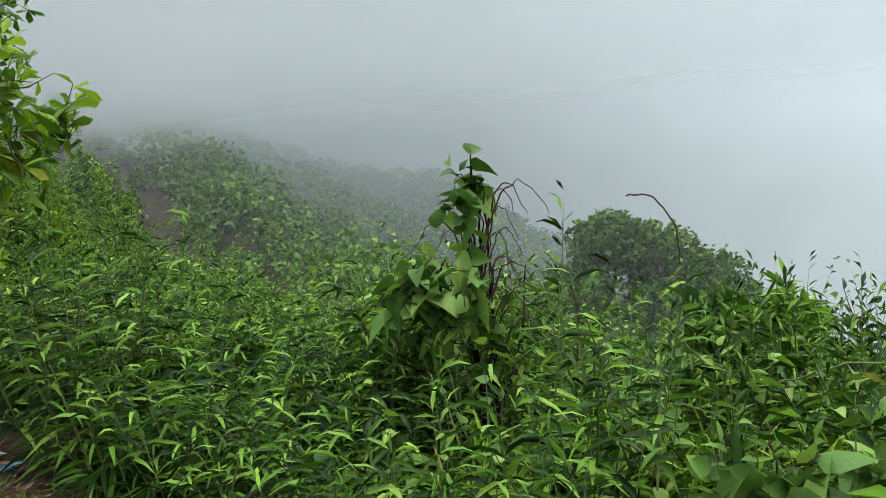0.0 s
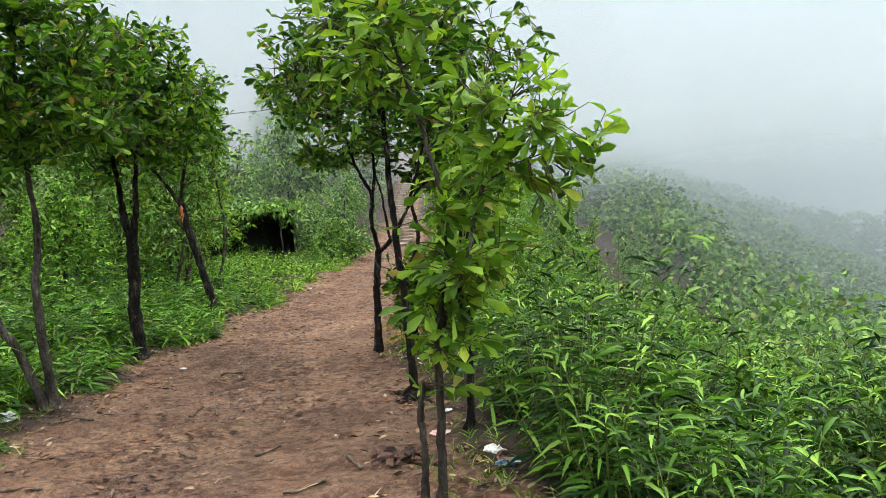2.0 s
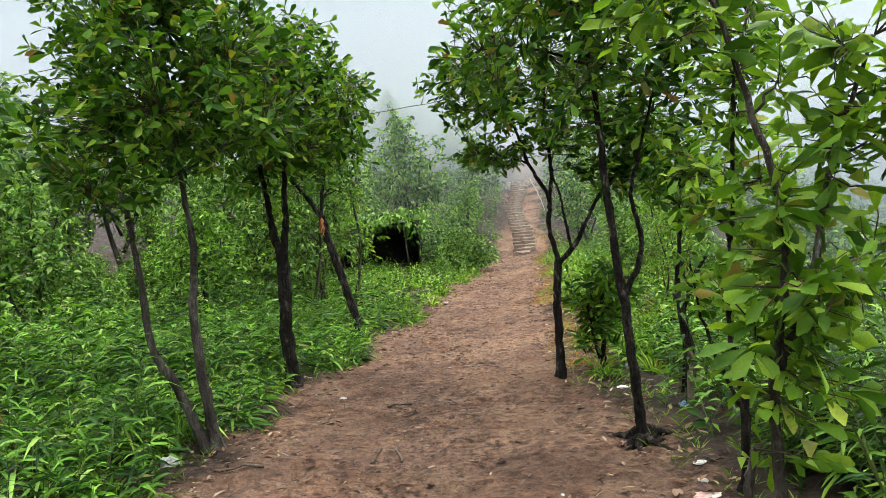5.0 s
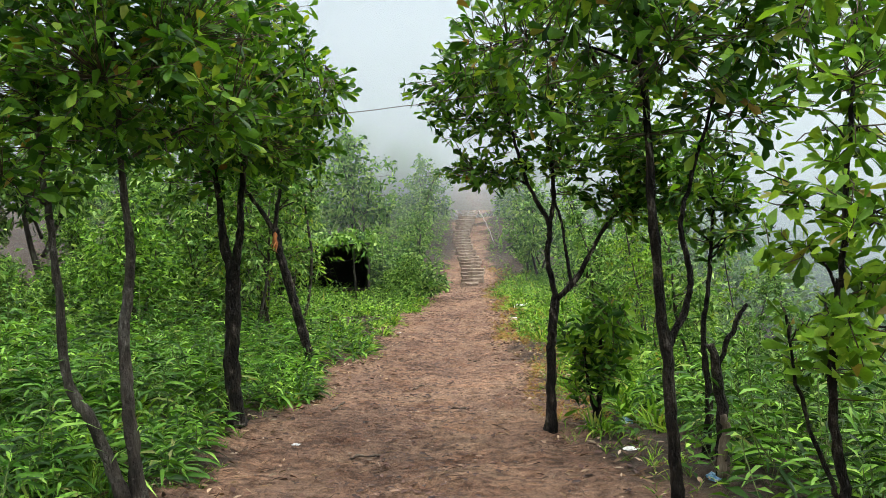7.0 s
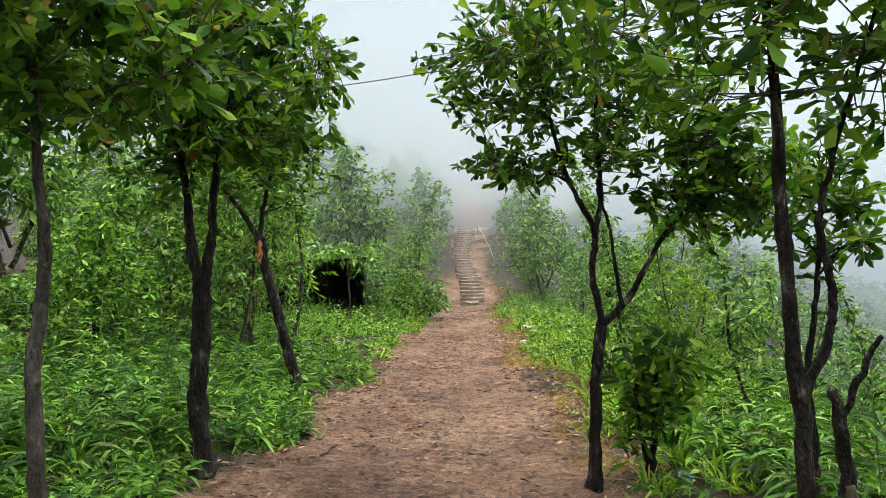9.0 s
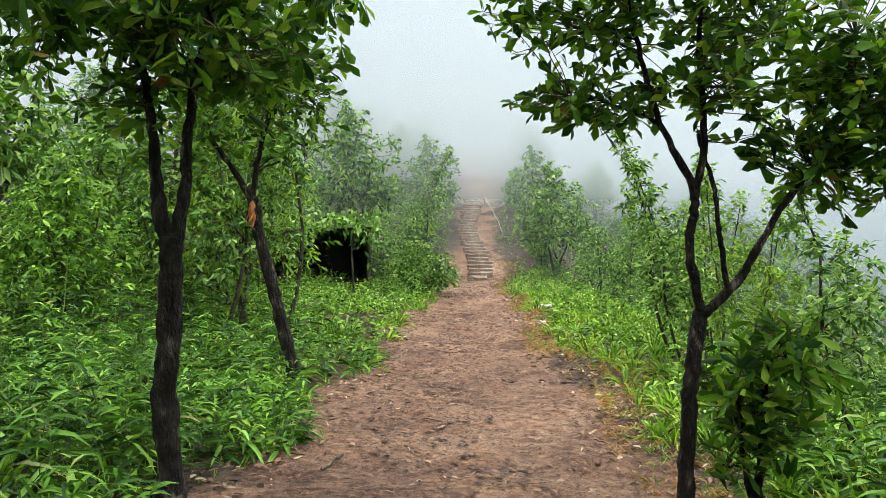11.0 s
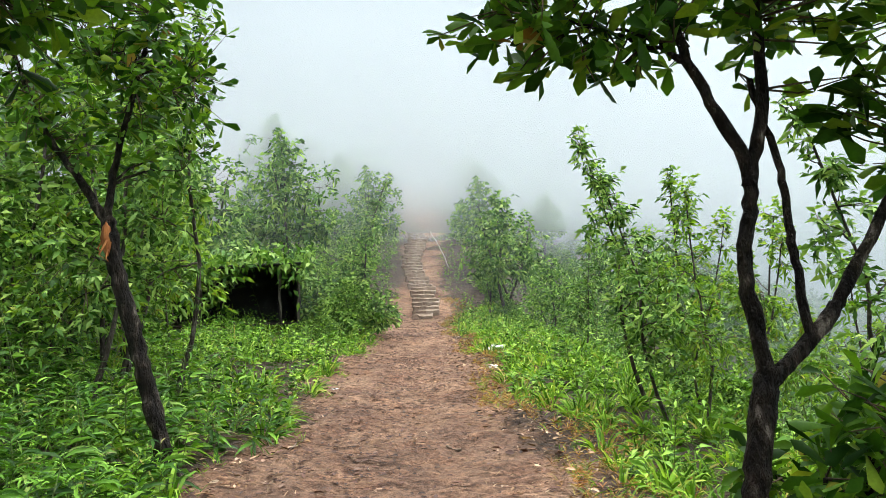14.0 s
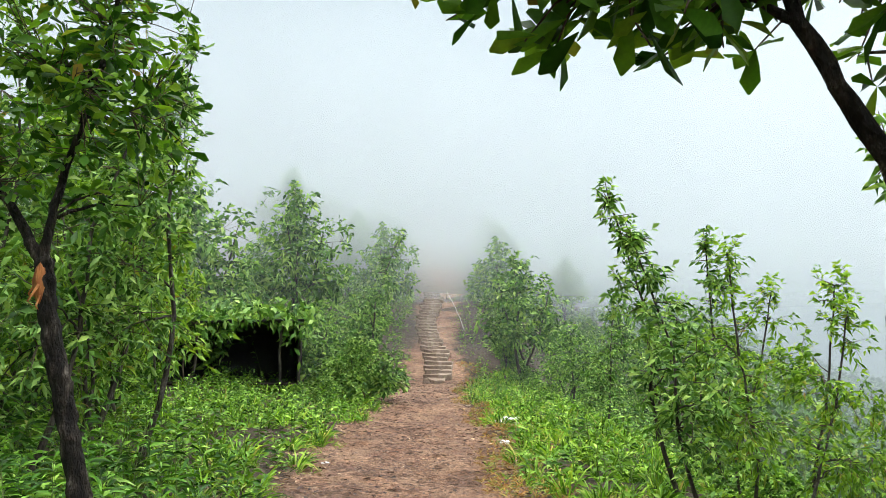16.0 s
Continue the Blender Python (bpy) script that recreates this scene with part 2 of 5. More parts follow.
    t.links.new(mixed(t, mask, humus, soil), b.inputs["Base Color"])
    b.inputs["Roughness"].default_value, b.inputs["Specular IOR Level"].default_value = 0.8, 0.3
    hsum = t.nodes.new("ShaderNodeMath")
    hsum.operation = "ADD"
    t.links.new(ripple.outputs[0], hsum.inputs[0])
    t.links.new(grit, hsum.inputs[1])
    crumble = t.nodes.new("ShaderNodeMath")
    crumble.operation = "MULTIPLY_ADD"
    t.links.new(crumb, crumble.inputs[0])
    crumble.inputs[1].default_value = 0.35
    t.links.new(hsum.outputs[0], crumble.inputs[2])
    bump(t, b, crumble.outputs[0], 1.0, 0.07)
    return m


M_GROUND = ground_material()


# ---- mesh tools ----
def finish(name, verts, faces, mat, smooth=True):
    me = bpy.data.meshes.new(name)
    me.from_pydata([tuple(v) for v in verts], [], faces)
    me.materials.append(mat)
    if smooth:
        me.polygons.foreach_set("use_smooth", [True] * len(me.polygons))
    me.update()
    return me


def part_mesh(name, me, parent, label=""):
    ob = new(name, me)
    ob.parent = parent
    return tagged(ob, label) if label else ob


def part(name, bm, mat, parent, label=""):
    me = bpy.data.meshes.new(name)
    bm.to_mesh(me)
    bm.free()
    me.materials.append(mat)
    return part_mesh(name, me, parent, label)


class Tubes:
    """Gathers bent, tapered tubes into one mesh."""

    def __init__(self):
        self.v, self.f = [], []

    def add(self, pts, radii, sides=6, wob=0.0):
        pts = [Vector(p) for p in pts]
        start = len(self.v)
        n = len(pts)
        side = Vector((1, 0.3, 0.1))
        for i, p in enumerate(pts):
            d = (pts[min(i + 1, n - 1)] - pts[max(i - 1, 0)])
            d = d.normalized() if d.length > 1e-6 else Vector((0, 0, 1))
            side = (side - d * side.dot(d))
            side = side.normalized() if side.length > 1e-4 else d.orthogonal().normalized()
            up = d.cross(side)
            for k in range(sides):
                a = 2 * math.pi * k / sides
                r = radii[i] * (1 + (wob * noise.noise(p * 9 + Vector((k * 1.7, 0, 0))) if wob else 0))
                self.v.append(p + (side * math.cos(a) + up * math.sin(a)) * r)
        for i in range(n - 1):
            for k in range(sides):
                a, b = start + i * sides + k, start + i * sides + (k + 1) % sides
                self.f.append((a, b, b + sides, a + sides))
        self.f.append(tuple(start + k for k in reversed(range(sides))))
        self.f.append(tuple(start + (n - 1) * sides + k for k in range(sides)))

    def mesh(self, name, mat):
        return finish(name, self.v, self.f, mat)


def curve_pts(pts, k=4, jitter=0.0):
    """Points along a smooth curve through pts, with a little crookedness."""
    pts = [Vector(p) for p in pts]
    out = []
    for i in range(len(pts) - 1):
        p0, p1, p2, p3 = pts[max(i - 1, 0)], pts[i], pts[i + 1], pts[min(i + 2, len(pts) - 1)]
        for j in range(k):
            u = j / k
            q = 0.5 * ((2 * p1) + (p2 - p0) * u + (2 * p0 - 5 * p1 + 4 * p2 - p3) * u * u + (3 * p1 - p0 - 3 * p2 + p3) * u ** 3)
            if jitter and (i or j):
                q = q + Vector(rng.normal(0, jitter, 3))
            out.append(q)
    out.append(pts[-1])
    return out


def unit(a):
    return a / np.maximum(np.linalg.norm(a, axis=-1, keepdims=True), 1e-9)


# outlines of leaves: stations along the midrib and half widths, as shares of length and width
SHAPES = {
    "obovate": ((0, 0.4, 0.78, 1.0), (0.05, 0.62, 1.0, 0.15)),
    "lance": ((0, 0.25, 0.65, 1.0), (0.1, 1.0, 0.8, 0.02)),
    "heart": ((0, 0.06, 0.3, 0.65, 1.0), (0.3, 0.85, 1.0, 0.62, 0.02)),
    "oval": ((0, 0.3, 0.7, 1.0), (0.06, 1.0, 0.8, 0.03)),
    "lite": ((0, 0.5, 1.0), (0.02, 1.0, 0.02)),
    "blade": ((0, 0.35, 0.7, 1.0), (0.8, 1.0, 0.6, 0.02)),
}


def leaf_mesh(name, v, f, mat):
    me = bpy.data.meshes.new(name)
    me.vertices.add(len(v))
    me.vertices.foreach_set("co", v.astype(np.float32).ravel())
    me.loops.add(f.size)
    me.loops.foreach_set("vertex_index", f.astype(np.int32).ravel())
    me.polygons.add(len(f))
    me.polygons.foreach_set("loop_start", np.arange(0, f.size, f.shape[1], dtype=np.int32))
    me.polygons.foreach_set("use_smooth", np.ones(len(f), dtype=bool))
    me.materials.append(mat)
    me.update(calc_edges=True)
    return me


def leaves(name, base, way, length, width, mat, shape="oval", droop=0.3, fold=0.25, flat=0.6):
    """One mesh of many leaves. base, way: n x 3; droop: how far the tip sinks; flat: how far the blades turn their faces up."""
    base, way = np.asarray(base, float), unit(np.asarray(way, float))
    n = len(base)
    length, width = np.broadcast_to(length, n), np.broadcast_to(width, n)
    droop = np.broadcast_to(droop, n)
    up = unit(np.array([0, 0, 1.0]) * flat * 0.85 + rng.normal(0, 1, (n, 3)) * (1 - flat) + 1e-3)
    side = unit(np.cross(way, up))
    nor = np.cross(side, way)
    if shape == "dia":
        mid = base + way * (length * 0.55)[:, None] - np.array([0, 0, 1.0]) * (length * droop * 0.3)[:, None] + nor * (width * 0.5 * fold)[:, None]
        half = side * (width * 0.5)[:, None]
        tip = base + way * length[:, None] - np.array([0, 0, 1.0]) * (length * droop)[:, None]
        v = np.stack([base, mid + half, tip, mid - half], 1).reshape(-1, 3)
        f = (np.arange(n)[:, None, None] * 4 + np.array([(0, 1, 2), (0, 2, 3)])[None]).reshape(-1, 3)
        return leaf_mesh(name, v, f, mat)
    us, ws = SHAPES[shape]
    rows = []
    for u, w in zip(us, ws):
        mid = base + way * (length * u)[:, None] + np.array([0, 0, -1.0]) * (length * droop * u * u)[:, None]
        half = side * (width * 0.5 * w)[:, None]
        lift = nor * (width * 0.5 * w * fold)[:, None]
        rows += [mid - half + lift, mid, mid + half + lift]
    k = len(us)
    v = np.stack(rows, 1).reshape(-1, 3)
    quads = []
    for i in range(k - 1):
        a = 3 * i
        quads += [(a, a + 1, a + 4, a + 3), (a + 1, a + 2, a + 5, a + 4)]
    f = (np.arange(n)[:, None, None] * (3 * k) + np.array(quads)[None]).reshape(-1, 4)
    return leaf_mesh(name, v, f, mat)


# ---- the lie of the land ----
RT, FW = np.array([0.839, 0.545, 0.0]), np.array([-0.545, 0.839, 0.0])
FOOT = np.array([-18.0, 23.7])
UPHILL = np.array([-0.567, 0.823])
LINE = np.array([(16, -12.5), (9, -6.6), (4.5, -2.9), (1.5, -0.6), (-0.6, 0.7), (-2.2, 1.8), (-3.6, 2.8), (-5.0, 4.5), (-6.2, 6.1), (-7.8, 8.4),
                 (-9.25, 10.6), (-11.7, 14.1), (-14.3, 18.0), (-18.0, 23.7), (-18 - 0.567 * 200, 23.7 + 0.823 * 200)])
HALF = np.array([1.5, 1.6, 1.6, 1.7, 1.75, 1.75, 1.7, 1.5, 1.4, 1.3, 1.2, 1.15, 1.0, 0.9, 0.85])
SEG = np.linalg.norm(np.diff(LINE, axis=0), axis=1)
CUM = np.concatenate([[0], np.cumsum(SEG)])
S_FOOT = CUM[13]
RISE, TREAD, STEPS = 0.114, 0.44, 66


def along(x, y):
    """Length along the trail, distance to its right and half width, for arrays of places."""
    x, y = np.asarray(x, float), np.asarray(y, float)
    best = np.full(x.shape, 1e9)
    s, d, h = np.zeros(x.shape), np.zeros(x.shape), np.zeros(x.shape)
    for i in range(len(SEG)):
        a, w = LINE[i], (LINE[i + 1] - LINE[i]) / SEG[i]
        u = np.clip((x - a[0]) * w[0] + (y - a[1]) * w[1], 0, SEG[i])
        px, py = x - a[0] - w[0] * u, y - a[1] - w[1] * u
        dist = np.hypot(px, py)
        near = dist < best
        best = np.where(near, dist, best)
        s = np.where(near, CUM[i] + u, s)
        d = np.where(near, np.where(px * w[1] - py * w[0] > 0, dist, -dist), d)
        h = np.where(near, HALF[i] + (HALF[i + 1] - HALF[i]) * u / SEG[i], h)
    return s, d, h


def place(s, d):
    """The place at s along the trail and d to its right."""
    s, d = np.asarray(s, float), np.asarray(d, float)
    x, y = np.interp(s, CUM, LINE[:, 0]), np.interp(s, CUM, LINE[:, 1])
    e = 0.8
    dx = np.interp(s + e, CUM, LINE[:, 0]) - np.interp(s - e, CUM, LINE[:, 0])
    dy = np.interp(s + e, CUM, LINE[:, 1]) - np.interp(s - e, CUM, LINE[:, 1])
    n = np.maximum(np.hypot(dx, dy), 1e-6)
    return x + dy / n * d, y - dx / n * d


def wave(x, y, f, seed=0.0):
    return (np.sin(x * f + 1.3 * np.sin(y * f * 0.7 + seed) + seed) * np.cos(y * f * 1.1 + 1.1 * np.sin(x * f * 0.6 + 2 * seed)))


def lattice(x, y, seed=0.0):
    """Smooth random values from 0 to 1."""
    ix, iy = np.floor(x), np.floor(y)
    fx, fy = x - ix, y - iy
    fx, fy = fx * fx * (3 - 2 * fx), fy * fy * (3 - 2 * fy)

    def val(a, b):
        q = np.sin(a * 127.1 + b * 311.7 + seed * 74.7) * 43758.5453
        return q - np.floor(q)
    return (val(ix, iy) * (1 - fx) + val(ix + 1, iy) * fx) * (1 - fy) + (val(ix, iy + 1) * (1 - fx) + val(ix + 1, iy + 1) * fx) * fy


def height(x, y):
    x, y = np.asarray(x, float), np.asarray(y, float)
    s, d, h = along(x, y)
    z = 0.12 * np.clip((s - S_FOOT + 9) / 9, 0, 1)
    up = np.maximum(s - S_FOOT, 0)
    z = z + (RISE / TREAD) * np.minimum(up, 60) - 0.12 * np.maximum(up - 60, 0)
    left, right = np.maximum(-d - h, 0), np.maximum(d - h, 0)
    z = z + 0.10 * np.minimum(left, 5) + 0.12 * np.clip(left - 5, 0, 22) + 0.03 * np.minimum(left, 0.3)
    drop = (0.34 + 0.22 * np.clip((s - CUM[8]) / 5, 0, 1)) * np.clip(right - 1.8, 0, 7.8) + 0.58 * np.clip(right - 9.6, 0, 22) + 0.27 * np.clip(right - 31.6, 0, 26) + 1.1 * np.clip(right - 57, 0, 50)
    z = z - drop
    off = np.clip((np.abs(d) - h) / 1.5, 0, 1)
    z = z + off * (0.06 * wave(x, y, 1.3, 0.4) + 0.12 * wave(x, y, 0.45, 1.9)) + np.clip((np.abs(d) - 12) / 20, 0, 1) * (1.2 * wave(x, y, 0.11, 0.7) + 0.5 * wave(x, y, 0.23, 2.2))
    inn = 1 - off
    z = z + inn * 0.015 * wave(x, y, 1.1, 0.3) - inn * 0.05 * np.clip(1 - np.abs(d) / np.maximum(h, 0.1), 0, 1)
    bump_z = 0.05 * (lattice(x * 1.1, y * 1.1, 1) - 0.5) + 0.04 * (lattice(x * 2.7, y * 2.7, 2) - 0.5) + 0.035 * (lattice(x * 5.5, y * 5.5, 3) - 0.5) + 0.04 * (lattice(x * 4.2 + y * 2.7, y * 8.2 - x * 5.3, 4) - 0.5) + 0.026 * (lattice(x * 13, y * 13, 5) - 0.5)
    z = z + inn * bump_z * np.clip((120 - np.hypot(x, y)) / 60, 0, 1)
    return z


def z_at(x, y):
    return float(height(np.array([x]), np.array([y]))[0])


def spread(lo, hi, fine_lo, fine_hi, step, grow):
    mid = list(np.arange(fine_lo, fine_hi + step / 2, step))
    a, st = fine_hi, step
    while a < hi:
        st *= grow
        a += st
        mid.append(a)
    a, st, head = fine_lo, step, []
    while a > lo:
        st *= grow
        a -= st
        head.append(a)
    return np.array(head[::-1] + mid)


def build_ground():
    xs, ys = spread(-1500, 1500, -13, 3.0, 0.06, 1.09), spread(-1500, 1500, 0.5, 15.5, 0.06, 1.09)
    gx, gy = np.meshgrid(xs, ys)
    z = height(gx, gy)
    _, d, h = along(gx, gy)
    z = z - np.clip(np.hypot(gx, gy) - 250, 0, 2000) * 0.06
    z = np.maximum(z, -140)
    n, mcols = gx.shape
    v = np.stack([gx, gy, z], -1).reshape(-1, 3)
    i = np.arange(n * mcols).reshape(n, mcols)
    f = np.stack([i[:-1, :-1], i[:-1, 1:], i[1:, 1:], i[1:, :-1]], -1).reshape(-1, 4)
    me = bpy.data.meshes.new("ground")
    me.vertices.add(len(v))
    me.vertices.foreach_set("co", v.astype(np.float32).ravel())
    me.loops.add(f.size)
    me.loops.foreach_set("vertex_index", f.astype(np.int32).ravel())
    me.polygons.add(len(f))
    me.polygons.foreach_set("loop_start", np.arange(0, f.size, 4, dtype=np.int32))
    me.polygons.foreach_set("use_smooth", np.ones(len(f), dtype=bool))
    at = me.attributes.new("trodden", "FLOAT", "POINT")
    at.data.foreach_set("value", np.clip(0.5 + (h - np.abs(d) + 0.5 * (lattice(gx * 1.3, gy * 1.3, 9) - 0.5)) / 0.5 * 0.5 - 0.3 * np.clip((along(gx, gy)[0] - S_FOOT - 1) / 3, 0, 1) * (np.abs(d) > 0.5), 0, 1).astype(np.float32).ravel())
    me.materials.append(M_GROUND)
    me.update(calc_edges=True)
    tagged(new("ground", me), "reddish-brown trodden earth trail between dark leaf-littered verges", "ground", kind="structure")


build_ground()


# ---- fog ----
# emission colours of the far fog: scattered daylight put in as glow, by height
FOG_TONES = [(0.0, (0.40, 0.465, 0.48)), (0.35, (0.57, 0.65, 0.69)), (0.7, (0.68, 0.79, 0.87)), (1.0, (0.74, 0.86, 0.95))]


def fog_material(name, glow, opacity, low, high, top):
    m, t, b, out = material(name)
    geo = t.nodes.new("ShaderNodeNewGeometry")
    sep = t.nodes.new("ShaderNodeSeparateXYZ")
    t.links.new(geo.outputs["Position"], sep.inputs[0])
    mr = t.nodes.new("ShaderNodeMapRange")
    mr.interpolation_type = "SMOOTHSTEP"
    mr.inputs["From Min"].default_value, mr.inputs["From Max"].default_value = low, high
    mr.inputs["To Min"].default_value, mr.inputs["To Max"].default_value = opacity[0], opacity[1]
    t.links.new(sep.outputs[2], mr.inputs[0])
    wisp = t.nodes.new("ShaderNodeMath")
    wisp.operation = "MULTIPLY"
    t.links.new(mr.outputs[0], wisp.inputs[0])
    t.links.new(ramp(t, noise_tex(t, 0.06, 3, 0.5), [(0.25, (0.75, 0.75, 0.75)), (0.75, (1.1, 1.1, 1.1))]), wisp.inputs[1])
    fade = t.nodes.new("ShaderNodeMapRange")
    fade.interpolation_type = "SMOOTHSTEP"
    fade.inputs["From Min"].default_value, fade.inputs["From Max"].default_value = 0.45 * top, top
    fade.inputs["To Min"].default_value, fade.inputs["To Max"].default_value = 1.0, 0.0
    t.links.new(sep.outputs[2], fade.inputs[0])
    thin = t.nodes.new("ShaderNodeMath")
    thin.operation = "MULTIPLY"
    t.links.new(wisp.outputs[0], thin.inputs[0])
    t.links.new(fade.outputs[0], thin.inputs[1])
    clear = t.nodes.new("ShaderNodeBsdfTransparent")
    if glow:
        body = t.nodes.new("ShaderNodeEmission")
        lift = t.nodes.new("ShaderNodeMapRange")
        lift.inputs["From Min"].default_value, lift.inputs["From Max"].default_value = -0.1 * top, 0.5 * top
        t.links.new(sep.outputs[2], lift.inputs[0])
        # emission stands in for daylight in the fog, graded brighter towards the east
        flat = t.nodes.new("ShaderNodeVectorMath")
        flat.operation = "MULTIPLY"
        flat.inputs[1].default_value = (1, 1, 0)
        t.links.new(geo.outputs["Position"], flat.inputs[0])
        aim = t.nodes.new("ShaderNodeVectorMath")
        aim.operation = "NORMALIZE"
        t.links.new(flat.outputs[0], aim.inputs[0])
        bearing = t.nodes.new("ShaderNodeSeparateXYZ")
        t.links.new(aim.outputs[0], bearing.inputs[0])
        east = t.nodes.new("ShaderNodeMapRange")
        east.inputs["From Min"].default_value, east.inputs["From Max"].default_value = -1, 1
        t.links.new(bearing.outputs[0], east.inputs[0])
        east_glow = ramp(t, east.outputs[0], [(0.05, (0.54, 0.59, 0.61)), (0.28, (0.62, 0.67, 0.69)), (0.5, (1.02, 1.05, 1.06)), (0.75, (2.3, 2.3, 2.35)), (1.0, (2.4, 2.4, 2.4))])
        t.links.new(mixed(t, 1.0, ramp(t, lift.outputs[0], FOG_TONES), east_glow, "MULTIPLY"), body.inputs[0])
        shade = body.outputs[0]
    else:
        d1, d2 = t.nodes.new("ShaderNodeBsdfDiffuse"), t.nodes.new("ShaderNodeBsdfTranslucent")
        for q in (d1, d2):
            q.inputs[0].default_value = (0.87, 0.91, 0.94, 1)
        mm = t.nodes.new("ShaderNodeMixShader")
        t.links.new(d1.outputs[0], mm.inputs[1])
        t.links.new(d2.outputs[0], mm.inputs[2])
        shade = mm.outputs[0]
    mix = t.nodes.new("ShaderNodeMixShader")
    t.links.new(thin.outputs[0], mix.inputs[0])
    t.links.new(clear.outputs[0], mix.inputs[1])
    t.links.new(shade, mix.inputs[2])
    t.links.new(mix.outputs[0], out.inputs[0])
    return m


def fog_sheet(radius, mat, centre=(-2, 2), lo=-70, hi=90):
    v, f = [], []
    n = 72
    for k in range(n):
        a = 2 * math.pi * k / n
        r = radius * (1 + 0.03 * math.sin(3 * a) + 0.02 * math.sin(7 * a + 1))
        for z in (lo, hi):
            v.append((centre[0] + r * math.cos(a), centre[1] + r * math.sin(a), z))
    for k in range(n):
        a, b = 2 * k, 2 * ((k + 1) % n)
        f.append((a, b, b + 1, a + 1))
    tagged(new("fog_backdrop", finish("fog_backdrop", v, f, mat)), "thin veil of pale grey hill fog", "fog", kind="structure")


NEAR_FOG = fog_material("near_fog", False, (0.07, 0.52), 1, 6, 26)
fog_sheet(21, fog_material("thin_fog", False, (0.03, 0.07), 0, 6, 22), hi=22)
fog_sheet(30, fog_material("thin_fog", False, (0.05, 0.2), 1, 6, 26), hi=26)
for r in (38, 46):
    fog_sheet(r, NEAR_FOG, hi=26)
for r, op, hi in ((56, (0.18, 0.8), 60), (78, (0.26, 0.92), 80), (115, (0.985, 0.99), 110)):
    fog_sheet(r, fog_material("fog_bank_glow", True, op, -7, 10, hi), hi=hi)


# ---- trees ----
def local(p):
    """From right, ahead, up along the trail to the world's axes."""
    return RT * p[0] + FW * p[1] + np.array([0, 0, p[2]])


def crown_leaves(tips, ways, per, size, mat, shape, droop, name, flat=0.42, ratio=0.42):
    n = len(tips)
    base = np.repeat(tips, per, 0)
    w = np.repeat(ways, per, 0)
    around = rng.normal(0, 1, (n * per, 3))
    around[:, 2] *= 0.6
    way = unit(unit(around) * 1.0 + w * 0.7)
    base = base - w * (rng.random((n * per, 1)) * size * 1.6)
    length = size * rng.uniform(0.6, 1.25, n * per)
    return leaves(name, base, way, length, length * ratio * rng.uniform(0.8, 1.2, n * per), mat, shape, droop, 0.42, flat)


